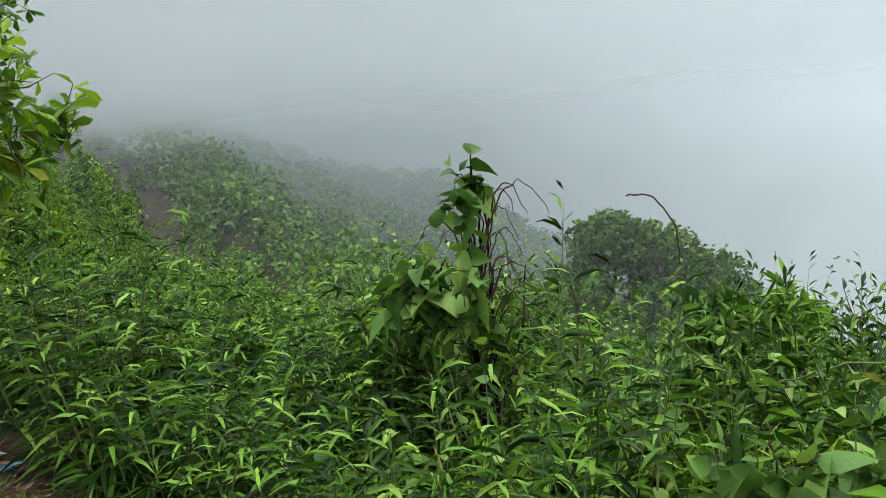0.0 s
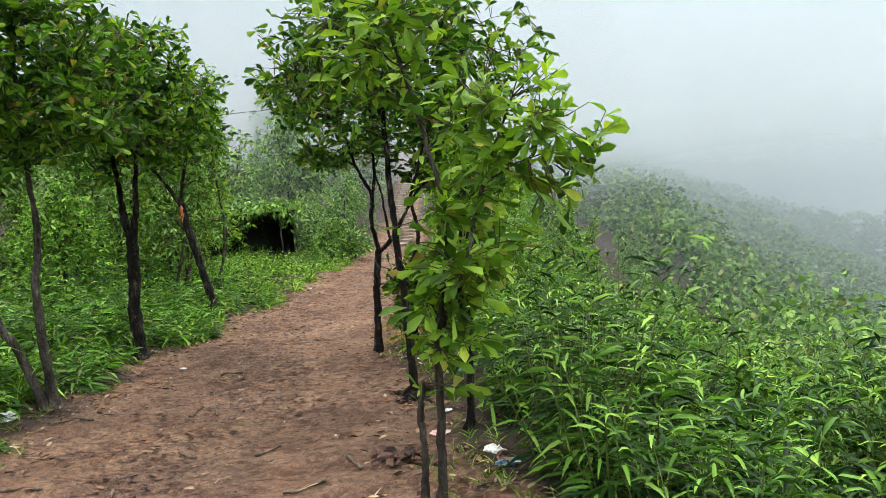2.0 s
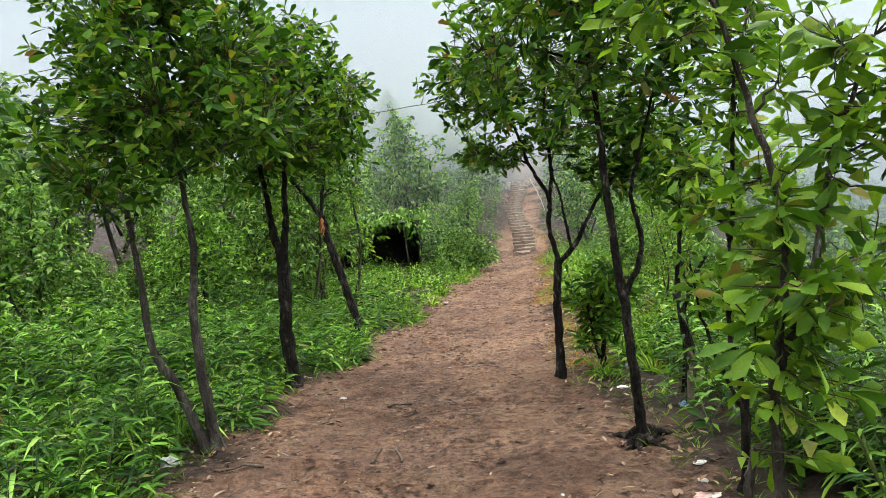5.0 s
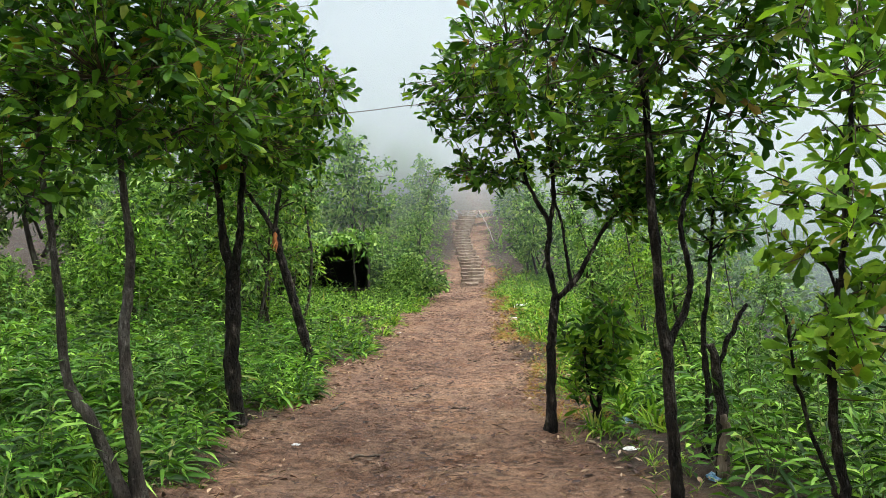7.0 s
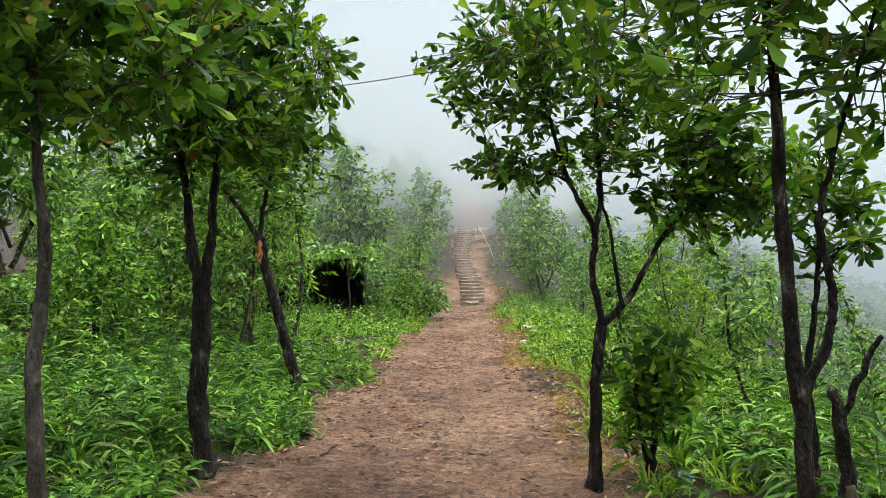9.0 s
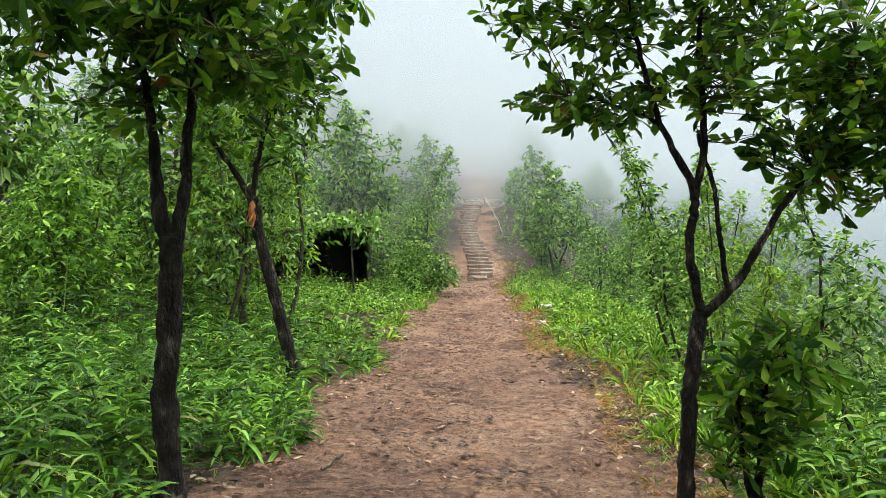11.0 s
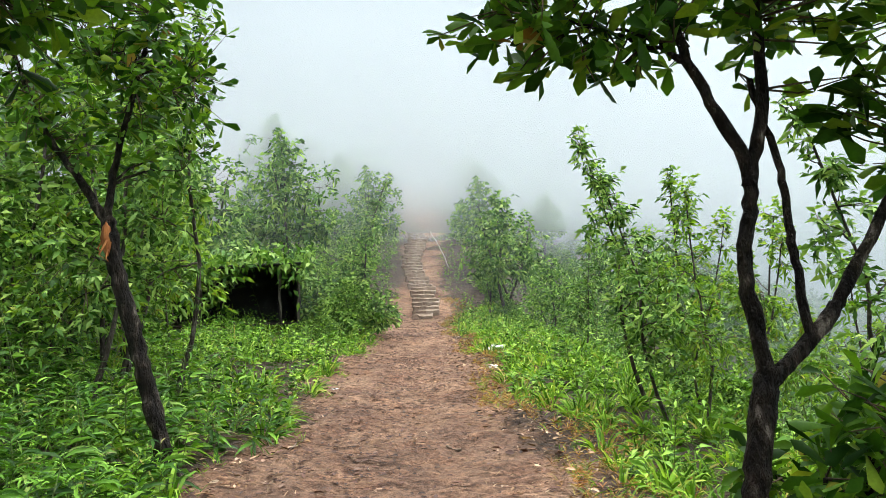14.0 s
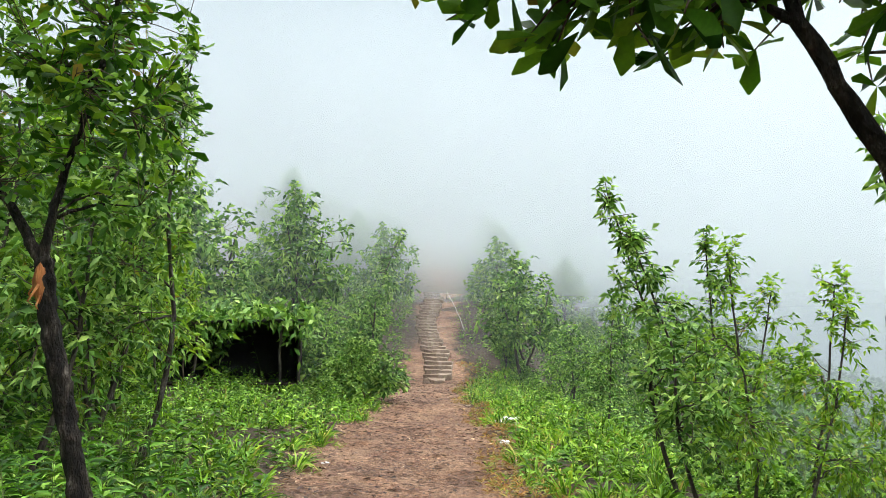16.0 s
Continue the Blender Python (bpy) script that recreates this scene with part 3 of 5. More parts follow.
def tree(name, at, stems, blobs, twigs, per, size, leaf_mat, label, bark=M_BARK, shape="obovate", limb_tips=16, droop=0.12, category="tree", group="", sides=8, ratio=0.42, reach=0.75):
    """A tree whose stems (points right, ahead, up from its base, with radii) carry limbs into the crown's blobs
    (centre, radii, share)."""
    x, y = at
    if sides == 8:
        twigs = int(twigs * 1.75)
    root = tagged(new(name), label, category, group)
    root.location = (x, y, z_at(x, y) - 0.03)
    trunk = Tubes()
    nodes = []
    for pts, r0, r1 in stems:
        line = curve_pts([local(p) for p in pts], 9 if sides == 8 else 5, 0.0035 if sides == 8 else 0.006)
        n = len(line)
        radii = [r0 + (r1 - r0) * i / (n - 1) for i in range(n)]
        if pts[0][2] <= 0.05:
            for i, k in enumerate((1.75, 1.5, 1.3, 1.15, 1.06)[:: 1 if sides == 8 else 2]):
                radii[i] *= k
        trunk.add(line, radii, 12 if sides == 8 else sides, 0.42)
        nodes += [(np.array(p), radii[i]) for i, p in enumerate(line) if i > n * 0.35 or pts[0][2] > 0.3]
    part_mesh("trunk", trunk.mesh("trunk", bark), root)
    share = np.array([b[2] for b in blobs], float)
    pick = rng.choice(len(blobs), twigs, p=share / share.sum())
    dirs = unit(rng.normal(0, 1, (twigs, 3)))
    rad = rng.random(twigs) ** 0.45
    tips = np.array([local(blobs[i][0]) for i in pick]) + dirs * rad[:, None] * np.array([blobs[i][1] for i in pick])
    tips = tips[tips[:, 2] > 0.15]
    npos, nrad = np.array([n[0] for n in nodes]), np.array([n[1] for n in nodes])
    # limbs reach for a few far tips, twigs leave the limbs
    limb_ids = rng.choice(len(tips), min(limb_tips, len(tips)), replace=False)
    pool, prad = [npos], [nrad]
    for li in limb_ids:
        tip = tips[li]
        cost = np.linalg.norm(npos - tip, axis=1) + 0.6 * np.maximum(npos[:, 2] - tip[2] + 0.15, 0)
        j = int(np.argmin(cost))
        a = npos[j]
        mid = (a + tip) / 2 + np.array([0, 0, 0.12]) * np.linalg.norm(tip - a) + rng.normal(0, 0.04, 3)
        line = curve_pts([a, mid, tip], 5, 0.008)
        r = min(nrad[j] * 0.6, 0.006 + 0.016 * np.linalg.norm(tip - a))
        limb = Tubes()
        rr = [max(r * (1 - 0.85 * i / (len(line) - 1)), 0.0025) for i in range(len(line))]
        limb.add(line, rr, 5)
        part_mesh("limb", limb.mesh("limb", bark), root)
        pool.append(np.array([tuple(p) for p in line[3:]]))
        prad.append(np.array(rr[3:]))
    pool, prad = np.concatenate(pool), np.concatenate(prad)
    tw = Tubes()
    ways = np.zeros_like(tips)
    for i, tip in enumerate(tips):
        dist = np.linalg.norm(pool - tip, axis=1)
        j = int(np.argmin(dist))
        a = pool[j]
        if dist[j] > reach:
            tip = a + (tip - a) * (reach / dist[j])
            tips[i] = tip
        ways[i] = (tip - a) / max(np.linalg.norm(tip - a), 1e-3) + np.array([0, 0, 0.25])
        bend = rng.normal(0, 0.02, 3)
        if sides != 5:
            tw.add([a, (a + tip) / 2 + bend, tip], [min(prad[j], 0.005), 0.0035, 0.002], 3)
        elif i % 3 == 0:
            tw.add([a, tip], [min(prad[j], 0.005), 0.002], 3)
    tagged(part_mesh("branchwork", tw.mesh("branchwork", M_TWIG), root), kind="stuff")
    part_mesh("crown", crown_leaves(tips, unit(ways), per, size, leaf_mat, shape, droop, "crown", ratio=ratio), root)
    return root


def build_trail_trees():
    g = "trees along the trail"
    # the near sapling beside the litter
    tree("young_tree", (-2.2, 3.6), [([(0, 0, 0), (0.02, 0, 0.5), (0.03, 0, 0.95), (0.11, 0.02, 1.5), (0.0, 0.03, 2.1), (-0.22, 0.03, 2.9)], 0.026, 0.008),
          ([(-0.1, 0.02, 0), (-0.08, 0.02, 0.3), (-0.09, 0.02, 0.55), (-0.06, 0.0, 0.7)], 0.022, 0.014),
          ([(0.05, 0, 1.0), (0.2, 0.05, 1.3), (0.32, 0.1, 1.75), (0.5, 0.1, 2.2)], 0.02, 0.006)],
         [((0.12, 0, 1.25), (0.34, 0.35, 0.6), 3), ((0.55, 0.1, 1.95), (0.5, 0.4, 0.55), 3), ((-0.1, 0, 2.6), (0.55, 0.5, 0.45), 2)],
         160, 5, 0.128, M_YOUNG, "slender young tree with large bright green lobed leaves", M_BARK2, droop=0.16, group=g, ratio=0.37)
    tree("tree", (-3.68, 5.36), [([(0, 0, 0), (-0.02, 0, 0.4), (-0.06, 0, 1.1), (-0.1, 0, 1.7), (-0.13, 0, 2.4), (-0.2, 0.1, 3.4)], 0.039, 0.015),
          ([(-0.05, 0, 1.03), (0.07, 0.03, 1.25), (0.1, 0.05, 1.45), (0.06, 0.05, 1.7), (0.14, 0.1, 2.0), (0.4, 0.1, 2.8)], 0.023, 0.008)],
         [((-0.3, 0, 2.9), (1.0, 0.9, 0.75), 4), ((0.5, 0, 2.7), (0.8, 0.8, 0.7), 3), ((0.0, 0, 3.6), (0.9, 0.9, 0.6), 2)],
         420, 6, 0.105, M_OAK, "dark-barked trail tree with a leafy crown over the path", group=g)
    tree("tree", (-5.3, 6.98), [([(-0.08, 0, 0), (-0.07, 0, 0.5), (-0.05, 0, 0.9), (0.0, 0, 1.2)], 0.042, 0.036),
          ([(0.0, 0, 1.15), (-0.07, 0, 1.5), (-0.05, 0, 1.8), (-0.22, 0.03, 2.15), (-0.36, 0.08, 2.7), (-0.47, 0.1, 3.3)], 0.027, 0.009),
          ([(-0.05, 0, 1.75), (0.0, 0, 2.1), (-0.02, 0.05, 2.7), (0.1, 0, 3.4)], 0.022, 0.008),
          ([(0.0, 0, 1.15), (0.18, 0, 1.34), (0.28, 0, 1.52), (0.5, 0.02, 1.85), (0.85, 0.05, 2.15)], 0.027, 0.01),
          ([(0.13, 0, 1.28), (0.09, 0.02, 1.55), (0.06, 0.03, 1.8), (-0.02, 0.05, 2.1)], 0.016, 0.009)],
         [((-0.65, 0.15, 2.95), (0.75, 0.6, 0.42), 2.5), ((-0.55, 0.1, 2.28), (0.5, 0.35, 0.2), 0.75), ((0.3, 0.1, 2.65), (0.8, 0.7, 0.6), 3.2), ((0.8, 0, 2.15), (0.6, 0.5, 0.5), 3.6), ((-0.2, 0, 3.3), (0.9, 0.9, 0.6), 1.6)],
         540, 6, 0.105, M_OAK, "dark forked tree leaning over the trail edge", group=g)
    tree("young_tree", (-2.78, 4.8), [([(0, 0, 0), (0.02, 0, 0.5), (-0.02, 0, 1.0), (0.05, 0, 1.6), (0.1, 0, 2.3)], 0.028, 0.008), ([(0, 0, 0.5), (-0.14, 0, 0.9), (-0.2, 0, 1.3)], 0.012, 0.005)],
         [((0.05, 0, 1.25), (0.34, 0.36, 0.35), 2), ((0.05, 0, 1.75), (0.4, 0.4, 0.45), 3), ((0.1, 0, 2.3), (0.35, 0.35, 0.3), 1)],
         85, 6, 0.105, M_YOUNG, "bushy young tree with bright green leaves near litter", group=g)
    tree("tree", (-3.95, 6.65), [([(0, 0, 0), (0.03, 0, 0.5), (0.0, 0, 0.9), (0.06, 0, 1.4), (0.1, 0, 1.9)], 0.03, 0.01)],
         [((0.15, 0, 1.9), (0.4, 0.4, 0.5), 2)],
         60, 7, 0.095, M_OAK, "slim dark tree crowded by its neighbours' leaves", group=g)
    tree("shrub", (-5.1, 7.3), [([(0, 0, 0), (0.02, 0, 0.4), (0.05, 0, 0.9)], 0.03, 0.01), ([(0, 0, 0.05), (-0.08, 0, 0.4), (-0.1, 0, 0.8)], 0.02, 0.008)],
         [((0.05, 0, 0.85), (0.4, 0.4, 0.35), 2), ((0.0, 0, 0.5), (0.3, 0.3, 0.25), 1)], 80, 6, 0.13, M_OAK, "low broad-leaved shrub beside the forked tree", category="shrub", limb_tips=10, ratio=0.32)
    stub = tagged(new("broken_stump"), "broken dead stump with peeling yellowish bark", "stump")
    stub.location = (-3.72, 6.22, z_at(-3.72, 6.22) - 0.03)
    for nm, m, pts, rr in (("stem", M_BARK, [(0, 0, 0), (0.02, 0, 0.4), (0.0, 0, 0.75), (-0.05, 0, 0.9)], 0.04), ("peeling_bark", M_POST, [(0.0, -0.02, 0.05), (0.01, -0.025, 0.2), (0.03, -0.03, 0.35), (0.02, -0.025, 0.45)], 0.036), ("broken_limb", M_BARK, [(0.0, 0, 0.75), (0.08, 0, 0.95), (0.16, 0, 1.1), (0.2, 0, 1.16)], 0.018)):
        t = Tubes()
        line = curve_pts([local(p) for p in pts], 4, 0.006)
        t.add(line, [rr * (1 - 0.35 * i / (len(line) - 1)) for i in range(len(line))], 8, 0.6)
        part_mesh(nm, t.mesh(nm, m), stub)
    wire = Tubes()
    a, b = np.array([-7.85, 5.55, 2.8]), np.array([-3.97, 5.58, 2.64])
    wire.add(curve_pts([a, a * 0.7 + b * 0.3 - np.array([0, 0, 0.05]), a * 0.35 + b * 0.65 - np.array([0, 0, 0.05]), b], 6, 0.003), [0.0032] * 19, 5)
    tagged(new("wire", wire.mesh("wire", M_TWIG)), "thin dark wire strung between two trees", "wire")
    # left of the trail
    tree("tree", (-6.5, 3.8), [([(0, 0, 0), (-0.05, 0, 0.5), (-0.08, 0, 1.1), (-0.02, 0, 1.6), (-0.06, 0, 2.1), (-0.1, 0, 3.2)], 0.046, 0.014),
          ([(-0.06, -0.03, 0), (-0.25, -0.05, 0.55), (-0.42, -0.05, 0.85), (-0.47, -0.05, 1.5), (-0.55, -0.05, 2.3), (-0.6, 0, 3.0)], 0.04, 0.012)],
         [((-0.5, 0, 2.7), (1.0, 0.9, 0.75), 3), ((0.2, 0, 2.9), (0.9, 0.9, 0.8), 3), ((-0.2, 0, 3.6), (0.9, 0.9, 0.5), 2)],
         600, 6, 0.115, M_OAK, "two-stemmed grey-barked tree beside the trail's weedy bank", M_BARK2, group=g)
    tree("tree", (-7.85, 5.55), [([(0, 0, 0), (-0.02, 0, 0.5), (0.0, 0, 1.0), (0.02, 0, 1.5)], 0.072, 0.062),
          ([(0.0, 0, 1.42), (-0.07, 0, 1.75), (-0.12, 0, 2.25), (-0.3, 0, 3.2)], 0.048, 0.015), ([(0.02, 0, 1.42), (0.09, 0, 1.75), (0.13, 0, 2.25), (0.3, 0.1, 3.2)], 0.046, 0.015)],
         [((-0.35, 0, 2.9), (0.8, 0.8, 0.8), 3), ((0.4, 0, 2.9), (0.8, 0.8, 0.75), 3), ((0.0, 0, 3.6), (0.9, 0.9, 0.5), 2)],
         600, 6, 0.115, M_OAK, "stout dark tree with a dense rounded crown", group=g)
    broken = tree("tree", (-9.33, 7.9), [([(0, 0, 0), (-0.12, 0, 0.5), (-0.25, 0, 1.0), (-0.38, 0, 1.5), (-0.45, 0, 1.85)], 0.06, 0.05),
          ([(-0.45, 0, 1.8), (-0.62, 0, 2.1), (-0.9, 0, 2.5), (-1.1, 0, 3.0)], 0.035, 0.012), ([(-0.45, 0, 1.8), (-0.38, 0, 2.3), (-0.2, 0, 3.0), (-0.1, 0, 3.6)], 0.03, 0.01)],
         [((-0.8, 0, 2.8), (0.7, 0.7, 0.7), 2.5), ((-0.1, 0, 2.9), (0.55, 0.6, 0.8), 3), ((-0.3, 0, 3.6), (0.7, 0.7, 0.5), 1.5)],
         230, 6, 0.11, M_OAK, "leaning tree with a torn orange wound on its trunk", group=g)
    w = Tubes()
    c = local((-0.43, -0.035, 1.72))
    w.add([c + np.array([0, 0, -0.13]), c + np.array([0.008, -0.01, -0.07]), c + np.array([0.004, -0.014, 0.0]), c + np.array([0.0, -0.01, 0.07]), c + np.array([-0.012, 0, 0.13])], [0.008, 0.022, 0.03, 0.024, 0.008], 9, 1.3)
    for k in range(5):
        o = c + rng.normal(0, 0.02, 3)
        w.add([o, o + np.array([0, -0.02, -0.1]) + rng.normal(0, 0.02, 3), o + np.array([0, -0.03, -0.14]) + rng.normal(0, 0.025, 3)], [0.01, 0.007, 0.002], 4)
    part_mesh("wound", w.mesh("wound", M_WOUND), broken, "torn orange-brown wood")


build_trail_trees()


def thicket_tree(name, tall, wide, leaf, mat, label, n, lean=0.0, per=9, shape="dia", wisp=False, ratio=0.4):
    """A background tree or sapling, built at the origin and then copied."""
    stems = [([(0, 0, 0), (0.05 * tall + lean * 0.2, 0, 0.3 * tall), (lean * 0.5, 0, 0.6 * tall), (lean, 0, 0.95 * tall)], (0.008 if wisp else 0.016) * tall, 0.006)]
    if not wisp:
        stems.append(([(0.0, 0, 0.12 * tall), (-0.12 * tall, 0.05, 0.4 * tall), (-0.2 * tall, 0.1, 0.75 * tall)], 0.012 * tall, 0.006))
        stems.append(([(0.0, 0, 0.2 * tall), (0.12 * tall, 0.1, 0.5 * tall), (0.22 * tall, 0, 0.8 * tall)], 0.01 * tall, 0.006))
        blobs = [((0, 0, 0.62 * tall), (wide, wide, 0.3 * tall), 4), ((-0.4 * wide, 0.2, 0.45 * tall), (0.7 * wide, 0.8 * wide, 0.22 * tall), 2),
                 ((0.45 * wide, -0.2, 0.5 * tall), (0.65 * wide, 0.7 * wide, 0.25 * tall), 2), ((0.1, 0, 0.85 * tall), (0.5 * wide, 0.5 * wide, 0.18 * tall), 1.5)]
    else:
        blobs = []
        for k in range(9):
            u = 0.3 + 0.7 * k / 8
            r = wide * (0.62 - 0.42 * k / 8) * rng.uniform(0.75, 1.25)
            blobs.append(((lean * u * u + rng.normal(0, 0.45 * wide * (1.1 - u)), rng.normal(0, 0.45 * wide * (1.1 - u)), u * tall), (r, r, r * 1.1), 1.3 - u))
    t = tree(name, (0, 0), stems, blobs, n, per, leaf, mat, label, M_BARK2, shape, 8, 0.35, "tree", "", 5, ratio)
    t.location = (0, 0, 0)
    return t


def set_down(ob, s, d, scale, turn=None):
    x, y = place(s, d)
    x, y = float(x), float(y)
    ob_m = Matrix.Translation((x, y, z_at(x, y) - 0.05)) @ Matrix.Rotation(rng.uniform(0, 6.28) if turn is None else turn, 4, "Z") @ Matrix.Diagonal((scale, scale, scale * rng.uniform(0.9, 1.1), 1))
    return ob_m


def open_ground(x, y, gap=1.5):
    """False in the clearing before the shelter."""
    a, b = np.array([-17.0, 15.4]), np.array([-10.0, 9.2])
    w = b - a
    u = np.clip(((x - a[0]) * w[0] + (y - a[1]) * w[1]) / w.dot(w), 0, 1)
    return np.hypot(x - a[0] - w[0] * u, y - a[1] - w[1] * u) > gap


def build_thickets():
    kinds = [thicket_tree("shrub_tree", 3.2, 1.25, 0.15, M_SHRUB, "bushy small tree with fine mid-green leaves", 400),
             thicket_tree("shrub_tree", 3.0, 1.1, 0.15, M_SHRUB, "bushy small tree with fine mid-green leaves", 380, 0.3),
             thicket_tree("shrub_tree", 3.6, 1.15, 0.147, M_MUG, "bushy small tree with pale green leaves", 400)]
    bush = [tree("bush", (0, 0), [([(0, 0, 0), (0.05, 0, 0.5), (0.1, 0, 1.1)], 0.025, 0.008), ([(0, 0, 0), (-0.3, 0.1, 0.5), (-0.45, 0.1, 0.9)], 0.02, 0.006), ([(0, 0, 0), (0.3, -0.15, 0.45), (0.5, -0.2, 0.85)], 0.02, 0.006)],
                 [((0, 0, 0.75), (0.85, 0.8, 0.6), 3), ((-0.4, 0.2, 0.55), (0.6, 0.6, 0.45), 2), ((0.45, -0.2, 0.5), (0.6, 0.6, 0.45), 2), ((0.1, 0, 1.25), (0.45, 0.45, 0.35), 1)], 270, 9, sz, mt,
                 "dense rounded bush of mid-green leaves", M_BARK2, "dia", 8, 0.35, "bush", "", 5, 0.42) for sz, mt in ((0.147, M_SHRUB), (0.16, M_MUG))]
    beds = []
    for s in np.arange(CUM[5], S_FOOT - 6.5, 1.15):
        beds.append((s, -rng.uniform(4.3, 5.2), rng.uniform(0.65, 0.95)))
        beds.append((s + 0.5, -rng.uniform(6.2, 7.6), rng.uniform(0.9, 1.25)))
    for up in np.arange(-3, 46, 1.5):
        beds.append((S_FOOT + up, -rng.uniform(2.3, 2.9), rng.uniform(0.5, 0.8)))
        beds.append((S_FOOT + up, rng.uniform(2.2, 2.9), rng.uniform(0.5, 0.8)))
        beds.append((S_FOOT + up, rng.uniform(4.2, 5.5), rng.uniform(0.9, 1.2)))
    for up in np.arange(-8, 26, 2.0):
        beds.append((S_FOOT + up, rng.uniform(6.5, 8.5), rng.uniform(1.0, 1.4)))
        beds.append((S_FOOT + up, rng.uniform(9.5, 12.5), rng.uniform(1.2, 1.6)))
    for s in np.arange(CUM[9], S_FOOT - 2, 1.4):
        beds.append((s, rng.uniform(3.9, 5.4), rng.uniform(0.5, 0.75)))
    beds = [b for b in beds if open_ground(*place(b[0], b[1]))]
    for s in np.arange(CUM[2] + 1, CUM[7], 0.62):
        beds.append((s, rng.uniform(11, 25), rng.uniform(1.2, 1.9)))
    shown = set()
    for i, (s, d, sc) in enumerate(beds):
        k = int(rng.random() < 0.4)
        m = set_down(bush[k], s, d, sc)
        if k in shown:
            copy_thing(bush[k], m)
        else:
            bush[k].matrix_basis = m
            shown.add(k)
    spots = []
    # bank left of the trail, from behind the start to the stairs
    for s in np.arange(CUM[5], S_FOOT - 7, 1.7):
        spots.append((s + rng.uniform(-0.5, 0.5), -rng.uniform(5.6, 6.8), rng.uniform(0.55, 0.8)))
        spots.append((s + rng.uniform(-0.9, 0.9), -rng.uniform(8, 11), rng.uniform(1.0, 1.35)))
    for s in np.arange(CUM[5], S_FOOT, 2.6):
        spots.append((s, -rng.uniform(12, 16), rng.uniform(1.4, 1.8)))
    for s, d, sc in ((CUM[10] - 1.5, -4.2, 1.1), (CUM[10] + 0.3, -4.0, 1.2), (CUM[10] + 2.0, -4.3, 1.15), (CUM[11] - 0.6, -4.4, 1.1)):
        spots.append((s, d, sc))
    # round the stone flight
    for up, d, sc in ((-5.5, -6.6, 1.3), (-3.2, -6.0, 1.3), (-2.6, -2.9, 1.0), (-0.4, -2.3, 1.05), (1.0, -4.2, 1.3), (2.2, -2.0, 1.05), (4, -2.4, 1.1), (6, -1.9, 1.0), (8, -3.6, 0.9), (10, -3.0, 0.85), (12, -3.8, 1.05), (14.5, -3.0, 0.75),
                      (17, -3.4, 0.9), (20, -3.2, 0.9), (23, -3.4, 0.9), (26, -3.2, 0.9), (30, -3.3, 0.9), (3, -6, 1.15), (7, -7, 1.2), (11, -6.5, 1.3), (15, -7, 1.0), (20, -7, 0.9), (26, -7, 0.9),
                      (-5.2, 3.2, 0.95), (-4.0, 5.2, 0.9), (-1.4, 2.5, 1.0), (1.2, 2.2, 0.8), (3, 2.4, 1.0), (5.5, 2.3, 1.0), (7.5, 2.7, 1.0), (10, 2.0, 1.0), (12, -1.9, 0.9), (36, -2.5, 0.9), (36, 2.5, 0.9), (42, 0.5, 1.0), (42, -3, 1.0), (42, 3.4, 1.0), (12.5, 3.0, 0.9), (15, 2.8, 0.8), (18, 3.1, 0.8), (21, 2.8, 0.8),
                      (24.5, 3.0, 0.8), (28, 3.1, 0.8), (1, 6, 1.0), (6, 6, 1.0), (11, 6.5, 1.0), (16, 6.5, 1.0), (22, 7, 1.0)):
        spots.append((S_FOOT + up, d, sc))
    spots = [b for b in spots if open_ground(*place(b[0], b[1]))]
    used = set()
    for i, (s, d, sc) in enumerate(spots):
        k = i % 3
        m = set_down(kinds[k], s, d, sc)
        if k in used:
            copy_thing(kinds[k], m)
        else:
            kinds[k].matrix_basis = m
            used.add(k)
    # saplings on the valley side
    sap = [thicket_tree("sapling", 2.4, 0.62, 0.08, M_SHRUB, "slender sapling with drooping narrow leaves", 240, 0.6, 7, "lite", True, 0.36),
           thicket_tree("sapling", 2.6, 0.66, 0.08, M_YOUNG, "slender upright sapling with pale leaves", 200, -0.3, 7, "lite", True, 0.36)]
    fixed = [((-7.45, 12.6), 1.25, 3.4), ((-6.75, 12.2), 0.95, 0.6), ((-6.9, 11.6), 0.85, 3.0), ((-6.2, 11.9), 0.95, 1.7), ((-4.9, 9.5), 0.85, 3.0), ((-6.1, 11.3), 0.8, 3.2), ((-4.9, 11.2), 0.6, 0.4), ((-6.9, 12.6), 0.9, 2.9), ((-3.9, 9.9), 0.6, 2.2), ((-5.3, 12.5), 1.0, 0.2), ((-7.6, 14.6), 1.0, 4.2),
             ((-8.9, 16.4), 1.0, 3.2), ((-10.6, 18.6), 0.9, 1.2), ((-12.0, 9.3), 1.35, 0.5), ((-13.2, 9.9), 1.5, 2.0), ((-14.4, 11.0), 1.4, 4.0), ((-11.2, 8.4), 1.2, 1.0), ((-15.2, 11.8), 1.3, 5.0), ((-13.2, 10.2), 1.4, 1.1), ((-12.2, 9.6), 1.45, 3.6), ((-16.1, 17.9), 1.25, 0.4), ((-15.9, 12.9), 1.2, 4.4)]
    done = set()
    for i, ((x, y), sc, turn) in enumerate(fixed):
        k = i % 2
        m = Matrix.Translation((x, y, z_at(x, y) - 0.04)) @ Matrix.Rotation(turn, 4, "Z") @ Matrix.Scale(sc, 4)
        if k in done:
            copy_thing(sap[k], m)
        else:
            sap[k].matrix_basis = m
            done.add(k)
